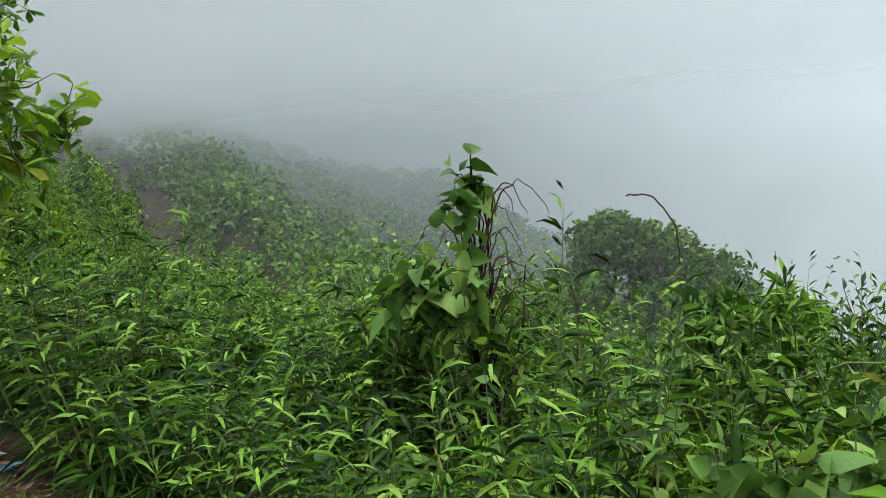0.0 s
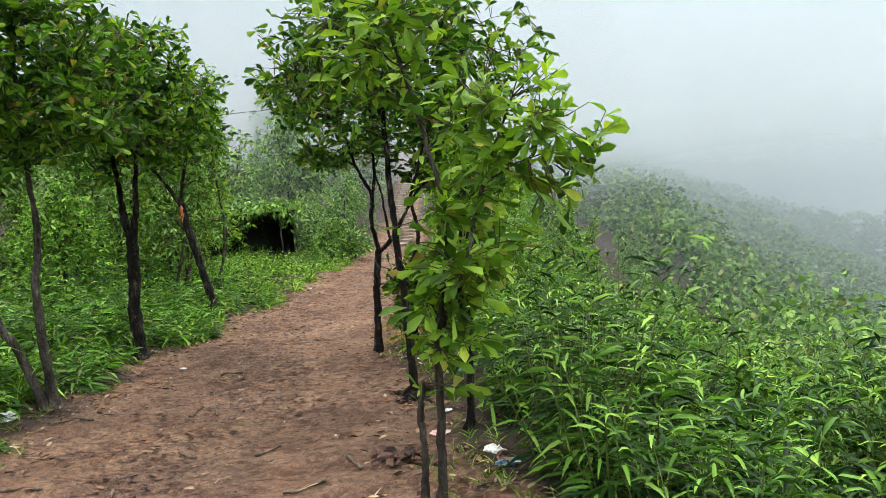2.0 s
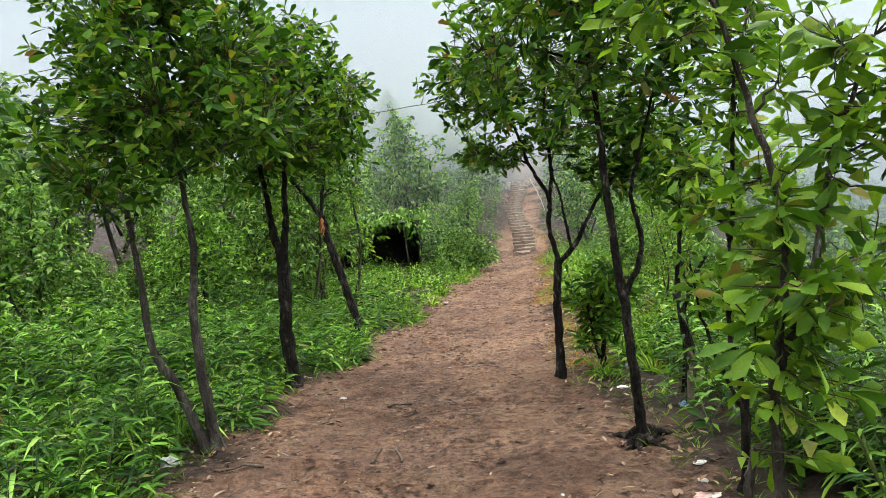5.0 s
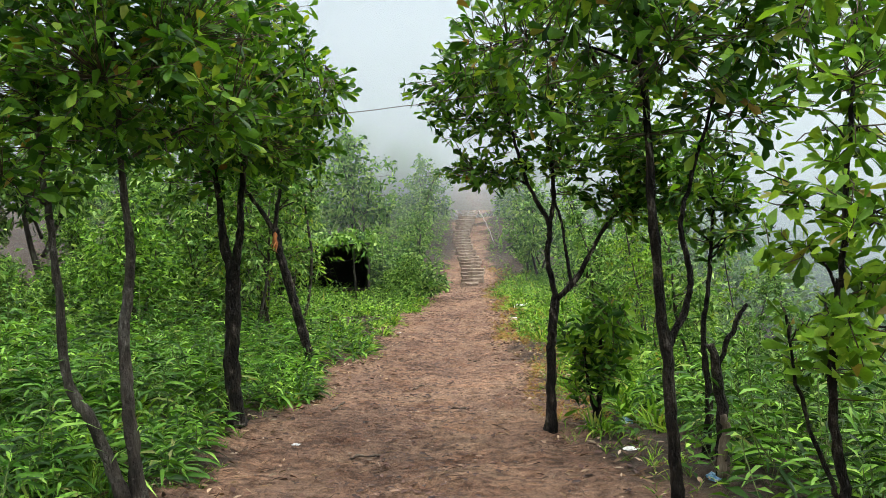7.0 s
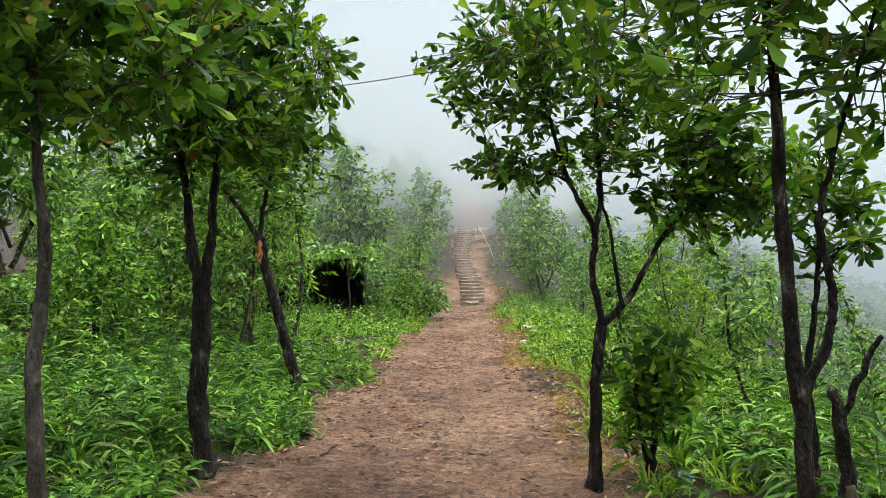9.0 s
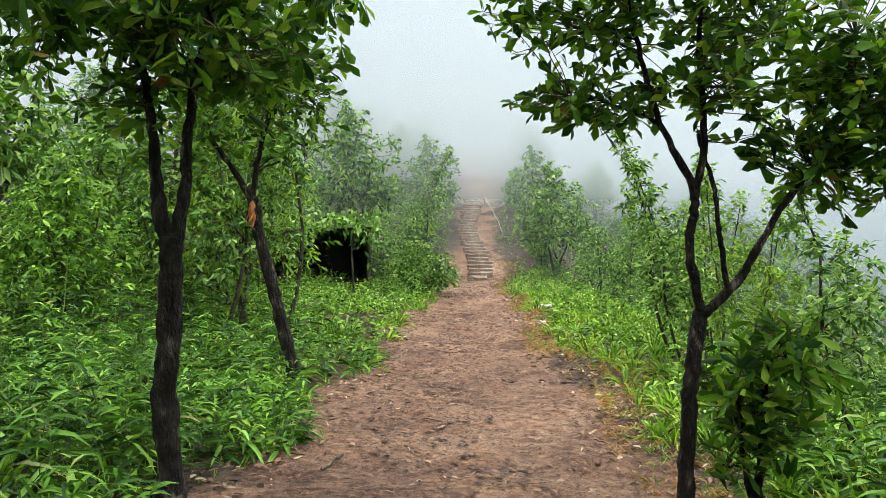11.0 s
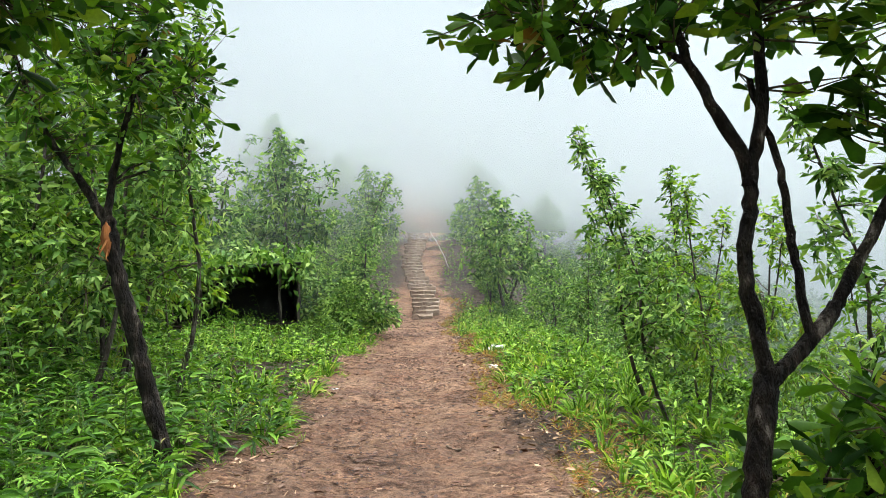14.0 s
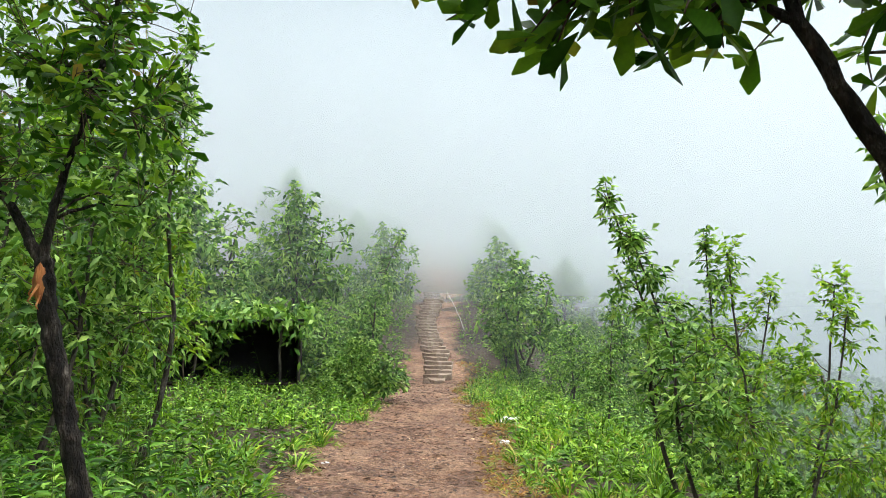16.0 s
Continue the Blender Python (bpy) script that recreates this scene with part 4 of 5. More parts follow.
    # tall thin trees behind the wounded one
    slim = thicket_tree("slender_tree", 4.2, 0.85, 0.085, M_SHRUB, "tall thin-stemmed tree with small drooping leaves", 300, 0.3, 9, "lite", True, 0.4)
    for i, (x, y, sc, turn) in enumerate(((-11.3, 9.45, 1.0, 0.8), (-13.9, 10.9, 0.9, 2.4), (-12.9, 9.2, 1.1, 4.0))):
        m = Matrix.Translation((x, y, z_at(x, y) - 0.04)) @ Matrix.Rotation(turn, 4, "Z") @ Matrix.Scale(sc, 4)
        if i:
            copy_thing(slim, m)
        else:
            slim.matrix_basis = m
    # the big bushy tree below the viewpoint
    x, y = 7.0, 34.0
    big = tree("knoll_tree", (x, y), [([(0, 0, 0), (0.1, 0, 2), (0, 0, 4.5), (-0.5, 0, 7.0)], 0.22, 0.05), ([(0, 0, 1.5), (2.5, 0, 3.6), (5, 0, 4)], 0.12, 0.03), ([(0, 0, 1.5), (-2, 0, 3.2), (-3.4, 0, 4)], 0.12, 0.03)],
         [((-1.2, 0, 6.4), (1.9, 2.0, 1.4), 3), ((1.6, 0, 5.6), (2.2, 2.2, 1.4), 3), ((-3.2, 0, 4.3), (1.8, 2.0, 1.6), 2), ((4.6, 0, 3.9), (2.4, 2.2, 1.5), 3), ((7.0, 0, 2.0), (2.0, 2.2, 1.6), 2), ((0, -1.0, 3.2), (5.0, 3, 2.0), 4)],
         2600, 7, 0.3, M_WOODS, "large spreading bushy tree on the misty slope", limb_tips=20, shape="dia", ratio=0.7, sides=9, reach=2.5)
    big.location.z = -9.9


build_thickets()


# ---- undergrowth ----
def stuff(name, me, label, category):
    return tagged(new(name, me), label, category, kind="stuff")


def stems_leaves(x, y, tall, count, size, ratio, mat, shape, name, droop=0.5, spread_k=1.0, lean=0.25, rise=0.2, stalk=True, low=0.15):
    """Leafy herb stems standing on the ground: leaves up each stem, and the stalks as thin blades."""
    n = len(x)
    thin = rng.random(n) < 0.15 + 1.2 * lattice(x * 2.3, y * 2.3, 8)
    x, y, tall = x[thin], y[thin], tall[thin]
    n = len(x)
    tall = tall * (0.3 + 1.3 * lattice(x * 1.2 + 5, y * 1.2, 4))
    z = height(x, y)
    foot = np.stack([x, y, z - 0.02], 1)
    tip = foot + np.stack([rng.normal(0, lean, n) * tall, rng.normal(0, lean, n) * tall, tall], 1)
    u = np.tile(np.linspace(low, 1.0, count), n) + rng.normal(0, 0.03, n * count)
    b = np.repeat(foot, count, 0) + (np.repeat(tip - foot, count, 0)) * np.clip(u, 0.02, 1.02)[:, None]
    a = rng.uniform(0, 2 * math.pi, n * count)
    way = np.stack([np.cos(a) * spread_k, np.sin(a) * spread_k, rise + 0.9 * u ** 3 + rng.normal(0, 0.15, n * count)], 1)
    ln = size * rng.uniform(0.6, 1.2, n * count) * np.clip(1.25 - 0.55 * u, 0.4, 1.2)
    me = leaves(name, b, way, ln, ln * ratio, mat, shape, droop, 0.4, 0.62)
    if stalk:
        up = tip - foot
        thick = 0.004 + 0.008 * np.linalg.norm(up, axis=1)
        stalks = leaves("weed_stalks", foot, up, np.linalg.norm(up, axis=1), thick, M_STALK, "dia", 0.0, 0.6, 0.0)
        tagged(new("weed_stalks", stalks), "thin green stalks of the weeds", "weeds", kind="stuff")
    return me, (foot, tip)


def weed_front():
    """The thicket that falls away in front of the viewpoint."""
    def field(n, x0, x1, y0, y1, gap=0.15):
        x, y = rng.uniform(x0, x1, n), rng.uniform(y0, y1, n)
        _, d, h = along(x, y)
        k = d > h + gap
        return x[k], y[k]
    x, y = field(2100, -2.8, 1.2, 2.2, 6.2, 0.25)
    keep = ~((x < -1.95) & (y < 5.0)) & (rng.random(len(x)) < np.clip(1.5 - 0.9 * np.maximum(x, 0) - 0.5 * np.maximum(y - 4.2, 0), 0.12, 1)) & ~((np.abs(x - 0.55) < 0.42) & (y > 3.0) & (y < 4.3))
    x, y = x[keep], y[keep]
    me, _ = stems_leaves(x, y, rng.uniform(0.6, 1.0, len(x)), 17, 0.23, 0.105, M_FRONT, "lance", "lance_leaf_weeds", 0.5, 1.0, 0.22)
    stuff("lance_leaf_weeds", me, "thick drooping lance-leaved grass weeds on the slope", "weeds")
    x, y = field(2500, -4.2, 7, 3.2, 9.5, 0.9)
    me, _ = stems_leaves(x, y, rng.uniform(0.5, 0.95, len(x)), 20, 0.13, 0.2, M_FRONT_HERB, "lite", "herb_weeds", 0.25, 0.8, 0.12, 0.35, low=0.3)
    stuff("herb_weeds", me, "pale upright feathery herb weeds", "weeds")
    x, y = field(420, -0.6, 5, 1.6, 4.2, 0.2)
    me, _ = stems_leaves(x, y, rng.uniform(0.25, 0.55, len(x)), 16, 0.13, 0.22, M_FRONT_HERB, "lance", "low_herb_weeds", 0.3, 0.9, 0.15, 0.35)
    stuff("low_herb_weeds", me, "short feathery herb weeds at the trail edge", "weeds")
    x, y = field(480, -0.4, 6, 2.2, 6.5, 0.3)
    me, _ = stems_leaves(x, y, rng.uniform(0.3, 0.8, len(x)), 6, 0.11, 0.75, M_VINE, "heart", "creeper_leaves", 0.45, 1.0, 0.3)
    stuff("creeper_leaves", me, "broad heart-shaped creeper leaves among the weeds", "creeper")
    x, y = field(700, -0.5, 5, 1.5, 3.6, 0.1)
    me, _ = stems_leaves(x, y, rng.uniform(0.12, 0.3, len(x)), 5, 0.4, 0.06, M_GRASS, "blade", "coarse_grass", 0.4, 0.6, 0.3, 0.9, low=0.0, stalk=False)
    stuff("coarse_grass", me, "coarse bright grass at the trail edge", "grass")
    x, y = field(900, -5.2, -1.0, 4.8, 9.0, 0.7)
    me, _ = stems_leaves(x, y, rng.uniform(0.35, 0.65, len(x)), 12, 0.24, 0.13, M_BAMBOO, "lance", "lance_leaf_weeds", 0.5, 1.0, 0.22)
    stuff("lance_leaf_weeds", me, "green lance-leaved weeds under the verge trees", "weeds")
    # slope below, larger leaves
    n = 8500
    x, y = rng.uniform(-16, 16, n), rng.uniform(6, 32, n)
    _, d, h = along(x, y)
    k = (d > h + 3.0) & (d < 26)
    x, y = x[k], y[k]
    me, _ = stems_leaves(x, y, rng.uniform(0.6, 1.5, len(x)), 22, 0.15, 0.4, M_SHRUB, "dia", "slope_undergrowth", 0.35, 1.0, 0.3)
    stuff("slope_undergrowth", me, "tangled green undergrowth on the falling slope", "undergrowth")


weed_front()


def verge(n, s0, s1, d0, d1, side):
    s = rng.uniform(s0, s1, n)
    e = rng.uniform(d0, d1, n)
    h = np.interp(s, CUM, HALF)
    x, y = place(s, side * (h + e + 0.55 * (lattice(s * 1.1, s * 0 + side, 6) - 0.6)))
    _, d, hh = along(x, y)
    k = np.abs(d) > hh + d0 * 0.6 - 0.3
    return x[k], y[k], e[k]


def tufts(x, y, size, per, name):
    """Tufts of arching grass: blades that lean out from one foot each."""
    n = len(x)
    a = rng.uniform(0, 2 * math.pi, n * per)
    r = 0.06 * np.sqrt(rng.random(n * per))
    bx, by = np.repeat(x, per) + np.cos(a) * r, np.repeat(y, per) + np.sin(a) * r
    base = np.stack([bx, by, height(bx, by) - 0.02], 1)
    out = 0.25 + 0.75 * rng.random(n * per)
    sway = np.repeat(rng.normal(0, 0.3, (n, 2)), per, 0)
    way = np.stack([np.cos(a) * out + sway[:, 0], np.sin(a) * out + sway[:, 1], 1.0 + 0.3 * rng.random(n * per)], 1)
    ln = np.repeat(size, per) * rng.uniform(0.65, 1.35, n * per)
    return leaves(name, base, way, ln, 0.012 + 0.022 * ln, M_GRASS, "blade", 0.25 + 0.55 * out, 0.35, 0.45)


def banks():
    s_a, s_b = CUM[4], S_FOOT + 2
    # left bank
    x, y, e = verge(3600, s_a, CUM[10], 0.12, 5.5, -1)
    me, _ = stems_leaves(x, y, rng.uniform(0.3, 0.62, len(x)) + 0.06 * e, 13, 0.225, 0.135, M_BAMBOO, "lance", "bank_weeds", 0.5, 1.0, 0.2)
    stuff("bank_weeds", me, "lush lance-leaved weeds on the trail bank", "weeds")
    x, y, e = verge(760, CUM[5], CUM[9], 0.3, 2.6, -1)
    me, _ = stems_leaves(x, y, rng.uniform(0.45, 0.85, len(x)), 14, 0.31, 0.095, M_BAMBOO, "lance", "tall_bank_weeds", 0.6, 1.0, 0.25)
    stuff("tall_bank_weeds", me, "tall clumps of arching long-leaved weeds beside the trail", "weeds")
    x, y, e = verge(3600, CUM[8], s_b + 14, 0.15, 3.4, -1)
    me, _ = stems_leaves(x, y, rng.uniform(0.18, 0.42, len(x)), 10, 0.12, 0.36, M_MUG, "lite", "bank_herbs", 0.3, 1.0, 0.2, 0.3)
    stuff("bank_herbs", me, "low bright green leafy herbs beside the trail", "herbs")
    x, y, e = verge(2400, s_a, s_b + 22, 2.2, 8, -1)
    k = open_ground(x, y, 1.3)
    x, y = x[k], y[k]
    me, _ = stems_leaves(x, y, rng.uniform(0.5, 1.3, len(x)), 14, 0.17, 0.4, M_MUG, "lite", "bank_scrub", 0.4, 1.0, 0.25)
    stuff("bank_scrub", me, "dense leafy scrub on the rising bank", "scrub")
    x, y, e = verge(620, CUM[5], s_b - 3, 0.15, 3.6, -1)
    stuff("bank_grass", tufts(x, y, rng.uniform(0.25, 0.5, len(x)), 24, "bank_grass"), "lush bright tufts of grass on the trail bank", "grass")
    # right verge
    x, y, e = verge(860, CUM[8], s_b - 1, 0.25, 3.4, 1)
    stuff("verge_grass", tufts(x, y, rng.uniform(0.26, 0.44, len(x)) + 0.03 * e, 26, "verge_grass"), "lush bright arching grass on the trail verge", "grass")
    x, y, e = verge(1900, CUM[6], s_b + 22, 0.3, 4, 1)
    me, _ = stems_leaves(x, y, rng.uniform(0.2, 0.6, len(x)), 12, 0.14, 0.3, M_MUG, "lite", "verge_herbs", 0.35, 1.0, 0.2, 0.3)
    stuff("verge_herbs", me, "leafy herbs among the verge grass", "herbs")
    # back along the trail, behind the start
    for side in (-1, 1):
        x, y, e = verge(1500, CUM[1], s_a + 1.0, 0.3, 6, side)
        x, y = (x[(x > 1.5) | (y < 0)], y[(x > 1.5) | (y < 0)])
        me, _ = stems_leaves(x, y, rng.uniform(0.3, 0.7, len(x)), 12, 0.2, 0.2, M_BAMBOO, "dia", "bank_weeds", 0.5, 1.0, 0.2)
        stuff("bank_weeds", me, "lush lance-leaved weeds on the trail bank", "weeds")
    # thin edge grass, partly dry
    for side in (-1, 1):
        x, y, e = verge(1100, s_a, s_b + 12, -0.05, 0.5, side)
        me, _ = stems_leaves(x, y, rng.uniform(0.02, 0.08, len(x)), 6, 0.13, 0.05, M_GRASS, "blade", "edge_grass", 0.3, 0.8, 0.3, 0.8, low=0.0, stalk=False)
        stuff("edge_grass", me, "short sparse grass along the trodden edge", "grass")
    x, y, e = verge(2100, CUM[8] + 0.5, s_b, -0.15, 0.75, 1)
    me, _ = stems_leaves(x, y, rng.uniform(0.03, 0.12, len(x)), 9, 0.1, 0.09, M_RUST, "lance", "rusty_grass", 0.35, 0.9, 0.3, 0.5, low=0.0, stalk=False)
    stuff("rusty_grass", me, "withered rusty orange grass along the verge", "grass")


banks()


def hillside_woods():
    n = 60000
    x, y = rng.uniform(-110, 60, n), rng.uniform(18, 150, n)
    s, d, h = along(x, y)
    ok = (d > 12) & (s > 20) & (d < 100)
    x, y, s, d = x[ok], y[ok], s[ok], d[ok]
    dist = np.hypot(x, y)
    keep = rng.random(len(x)) < np.clip(26 / dist, 0.08, 0.5) * 0.35
    x, y, dist = x[keep], y[keep], dist[keep]
    x, y, dist = x[:2000], y[:2000], dist[:2000]
    m = len(x)
    z = height(x, y)
    tall = rng.uniform(2.5, 5.0, m)
    per = 105
    c = np.stack([x, y, z + tall * 0.55], 1)
    dirs = unit(rng.normal(0, 1, (m * per, 3)))
    dirs[:, 2] = np.abs(dirs[:, 2]) * 1.0 - 0.25
    r = np.repeat(tall * 0.5, per)[:, None] * (0.7 + 0.35 * rng.random((m * per, 1)))
    b = np.repeat(c, per, 0) + dirs * r
    size = np.repeat(0.22 + dist * 0.0042, per) * rng.uniform(0.6, 1.2, m * per)
    way = dirs + rng.normal(0, 0.6, (m * per, 3))
    me = leaves("hillside_woods", b, way, size, size * 0.7, M_WOODS, "dia", 0.3, 0.3, 0.6)
    stuff("hillside_woods", me, "misty scrub woods covering the far hillside", "woods")


hillside_woods()


# ---- stone stairs ----
def slab(wide, deep, high, seed):
    bm = bmesh.new()
    bmesh.ops.create_cube(bm, size=1.0)
    bmesh.ops.scale(bm, vec=(wide, deep, high), verts=bm.verts)
    bmesh.ops.subdivide_edges(bm, edges=[e for e in bm.edges if abs((e.verts[0].co - e.verts[1].co).x) > 0.1], cuts=4)
    bmesh.ops.bevel(bm, geom=[e for e in bm.edges if e.calc_face_angle(0) > 0.5], offset=0.018, segments=1, affect="EDGES")
    for v in bm.verts:
        v.co += Vector((noise.noise(v.co * 4 + Vector((seed, 0, 0))), noise.noise(v.co * 4 + Vector((0, seed, 0))), noise.noise(v.co * 5 + Vector((0, 0, seed))))) * 0.055
    return bm


def build_stairs():
    root = tagged(new("stone_stairs"), "worn flight of rough brown stone steps up the hill", "stairs")
    root.location = (FOOT[0], FOOT[1], 0.0)
    yaw = math.atan2(UPHILL[1], UPHILL[0]) - math.pi / 2
    for i in range(STEPS):
        far = TREAD * i
        z = 0.12 + RISE * (i + 1)
        side = 0.16 * math.sin(i * 0.28 + 0.4) - 0.012 * i + rng.uniform(-0.05, 0.05)
        wide = rng.uniform(0.68, 0.96)
        ob = part("step", slab(wide, 0.4, 0.2, i * 3.1), M_STONE, root)
        off = UPHILL * far + np.array([UPHILL[1], -UPHILL[0]]) * side
        ob.matrix_basis = Matrix.Translation((off[0], off[1], z - 0.1)) @ Matrix.Rotation(yaw + rng.uniform(-0.08, 0.08), 4, "Z") @ Matrix.Rotation(rng.uniform(-0.03, 0.03), 4, "Y")


build_stairs()


def build_rail():
    root = tagged(new("handrail"), "pale wooden pole handrail beside the stone steps", "handrail")
    root.location = (FOOT[0], FOOT[1], 0)
    rt = np.array([UPHILL[1], -UPHILL[0]])

    def at(up, d, over):
        p = UPHILL * up + rt * d
        return np.array([p[0], p[1], z_at(FOOT[0] + p[0], FOOT[1] + p[1]) + over])
    pole = Tubes()
    pole.add(curve_pts([at(5.0, 1.05, 0.3), at(7, 0.85, 0.4), at(9, 0.65, 0.45), at(11.5, 0.42, 0.45)], 4, 0.015), [0.018] * 13, 6)
    part_mesh("pole", pole.mesh("pole", M_POLE), root)
    for up, d, o in ((5.0, 1.05, 0.3), (11.5, 0.42, 0.45)):
        post = Tubes()
        post.add([at(up, d + 0.03, -0.1), at(up, d + 0.02, o)], [0.02, 0.016], 6)
        part_mesh("post", post.mesh("post", M_POST), root)


build_rail()


# ---- shelter under the bushes ----
SHELTER = np.array([-17.1, 14.5]), np.array([-16.0, 15.65])


def build_shelter():
    root = tagged(new("lean_to_shelter"), "small dark lean-to shelter of black sheeting under bushes", "shelter")
    a, b = SHELTER
    w = (b - a) / np.linalg.norm(b - a)
    back = np.array([-w[1], w[0]])
    z0 = z_at(-16.5, 15.1)
    root.location = (a[0], a[1], z0)

    def at(u, v, z):
        p = w * u + back * v
        return (p[0], p[1], z)

    def sheet(name, corners, mat, thick=0.03, n=8):
        c = [Vector(q) for q in corners]
        nor = (c[1] - c[0]).cross(c[3] - c[0]).normalized()
        v, f = [], []
        for lay in (0, 1):
            for i in range(n + 1):
                for j in range(n + 1):
                    p = c[0].lerp(c[1], i / n).lerp(c[3].lerp(c[2], i / n), j / n)
                    v.append(p + nor * (noise.noise(p * 3.0) * 0.06 + lay * thick))
        m = (n + 1) ** 2
        for i in range(n):
            for j in range(n):
                q = i * (n + 1) + j
                f.append((q, q + 1, q + n + 2, q + n + 1))
                f.append((m + q, m + q + n + 1, m + q + n + 2, m + q + 1))
        rim = [i for i in range(n + 1)] + [i * (n + 1) + n for i in range(1, n + 1)] + [n * (n + 1) + j for j in range(n - 1, -1, -1)] + [i * (n + 1) for i in range(n - 1, 0, -1)]
        for i in range(len(rim)):
            p, q = rim[i], rim[(i + 1) % len(rim)]
            f.append((p, m + p, m + q, q))
        part_mesh(name, finish(name, v, f, mat), root)

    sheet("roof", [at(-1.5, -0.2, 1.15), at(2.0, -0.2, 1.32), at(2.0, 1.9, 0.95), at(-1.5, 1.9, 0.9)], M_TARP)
    # walls and floor near black: the hollow's shade is put into their colour
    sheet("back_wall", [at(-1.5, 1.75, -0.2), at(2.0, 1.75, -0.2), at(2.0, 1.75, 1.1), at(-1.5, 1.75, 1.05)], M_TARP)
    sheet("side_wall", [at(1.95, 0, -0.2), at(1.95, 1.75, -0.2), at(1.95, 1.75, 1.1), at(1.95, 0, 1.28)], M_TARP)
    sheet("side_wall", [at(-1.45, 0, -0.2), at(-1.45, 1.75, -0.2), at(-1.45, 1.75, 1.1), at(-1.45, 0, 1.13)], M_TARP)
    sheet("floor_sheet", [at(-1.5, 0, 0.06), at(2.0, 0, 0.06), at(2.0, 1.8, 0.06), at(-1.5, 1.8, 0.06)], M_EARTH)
    for u, lean in ((-1.45, 0.05), (-0.05, 0.12), (1.62, -0.04), (1.95, 0.0)):
        post = Tubes()
        post.add(curve_pts([at(u, -0.12, -0.15), at(u + lean, -0.12, 0.7), at(u + lean * 0.4, -0.1, 1.16 + 0.05 * (u + 1.5))], 4, 0.01), [0.03] * 9, 6, 0.2)
        part_mesh("post", post.mesh("post", M_BARK2), root, "thin crooked pole")
    n = 1500
    u = rng.uniform(-1.7, 2.2, n)
    pts = np.array([at(a_, b_, 0) for a_, b_ in zip(u, rng.normal(-0.05, 0.3, n))])
    pts[:, 2] = 1.32 + 0.05 * (u + 1.5) + rng.normal(0.06, 0.1, n) - np.abs(rng.normal(0, 0.2, n)) * (1 + 0.8 * np.sin(u * 4.1)) - 0.2 * (rng.random(n) < 0.3) * np.clip(0.2 - u, 0, 1.5)
    way = rng.normal(0, 0.8, (n, 3)) + np.array([0, 0, -0.2])
    tagged(part_mesh("creeper", leaves("creeper", pts, way, 0.16, 0.08, M_SHRUB, "lite", 0.3, 0.3, 0.4), root, "hanging green creeper"), kind="stuff")
    # brush piled in the hollow
    for k in range(7):
        q = Tubes()
        p = np.array(at(rng.uniform(-1.2, 0.2), rng.uniform(-0.1, 0.5), 0.12))
        e = p + rng.normal(0, 0.3, 3) + np.array([0, 0, 0.35])
        q.add(curve_pts([p, (p + e) / 2 + rng.normal(0, 0.06, 3), e], 4, 0.01), [0.014] * 9, 5)
        part_mesh("dead_branch", q.mesh("dead_branch", M_POST), root)


build_shelter()


def beside_shelter(u, v):
    """The place u along the shelter's front and v behind it."""
    w = unit(SHELTER[1] - SHELTER[0])
    p = SHELTER[0] + w * u + np.array([-w[1], w[0]]) * v
    return float(p[0]), float(p[1])


def bushes_over_shelter():
    src = next(o for o in scene.objects if o.name == "bush")
    own = src.matrix_basis.to_scale().x
    for u, v, sc, turn in ((-1.2, 2.7, 1.5, 0.4), (0.4, 2.6, 1.6, 2.1), (2.0, 2.6, 1.5, 1.0), (2.75, 0.7, 0.85, 3.0), (3.4, 1.6, 1.2, 4.0), (2.45, -0.1, 0.5, 5.0), (-2.4, 0.6, 1.2, 1.0), (-2.2, 1.9, 1.5, 2.0), (-3.6, 1.0, 1.4, 0.0), (1.95, -0.35, 0.34, 1.4), (-1.6, -0.3, 0.5, 3.3)):
        x, y = beside_shelter(u, v)
        copy_thing(src, Matrix.Translation((x, y, z_at(x, y) - 0.05)) @ Matrix.Rotation(turn, 4, "Z") @ Matrix.Scale(sc * 0.85 / own, 4))


bushes_over_shelter()


def trees_over_shelter():
    src = next(o for o in scene.objects if o.name == "shrub_tree")
    for u, v, sc, turn in ((-1.4, 2.6, 0.95, 0.4), (0.3, 2.5, 0.85, 1.7), (1.9, 2.5, 0.9, 2.6), (3.1, 0.9, 0.75, 4.4), (-3.0, 1.6, 1.0, 3.4)):
        x, y = beside_shelter(u, v)
        copy_thing(src, Matrix.Translation((x, y, z_at(x, y) - 0.05)) @ Matrix.Rotation(turn, 4, "Z") @ Matrix.Scale(sc, 4))


trees_over_shelter()


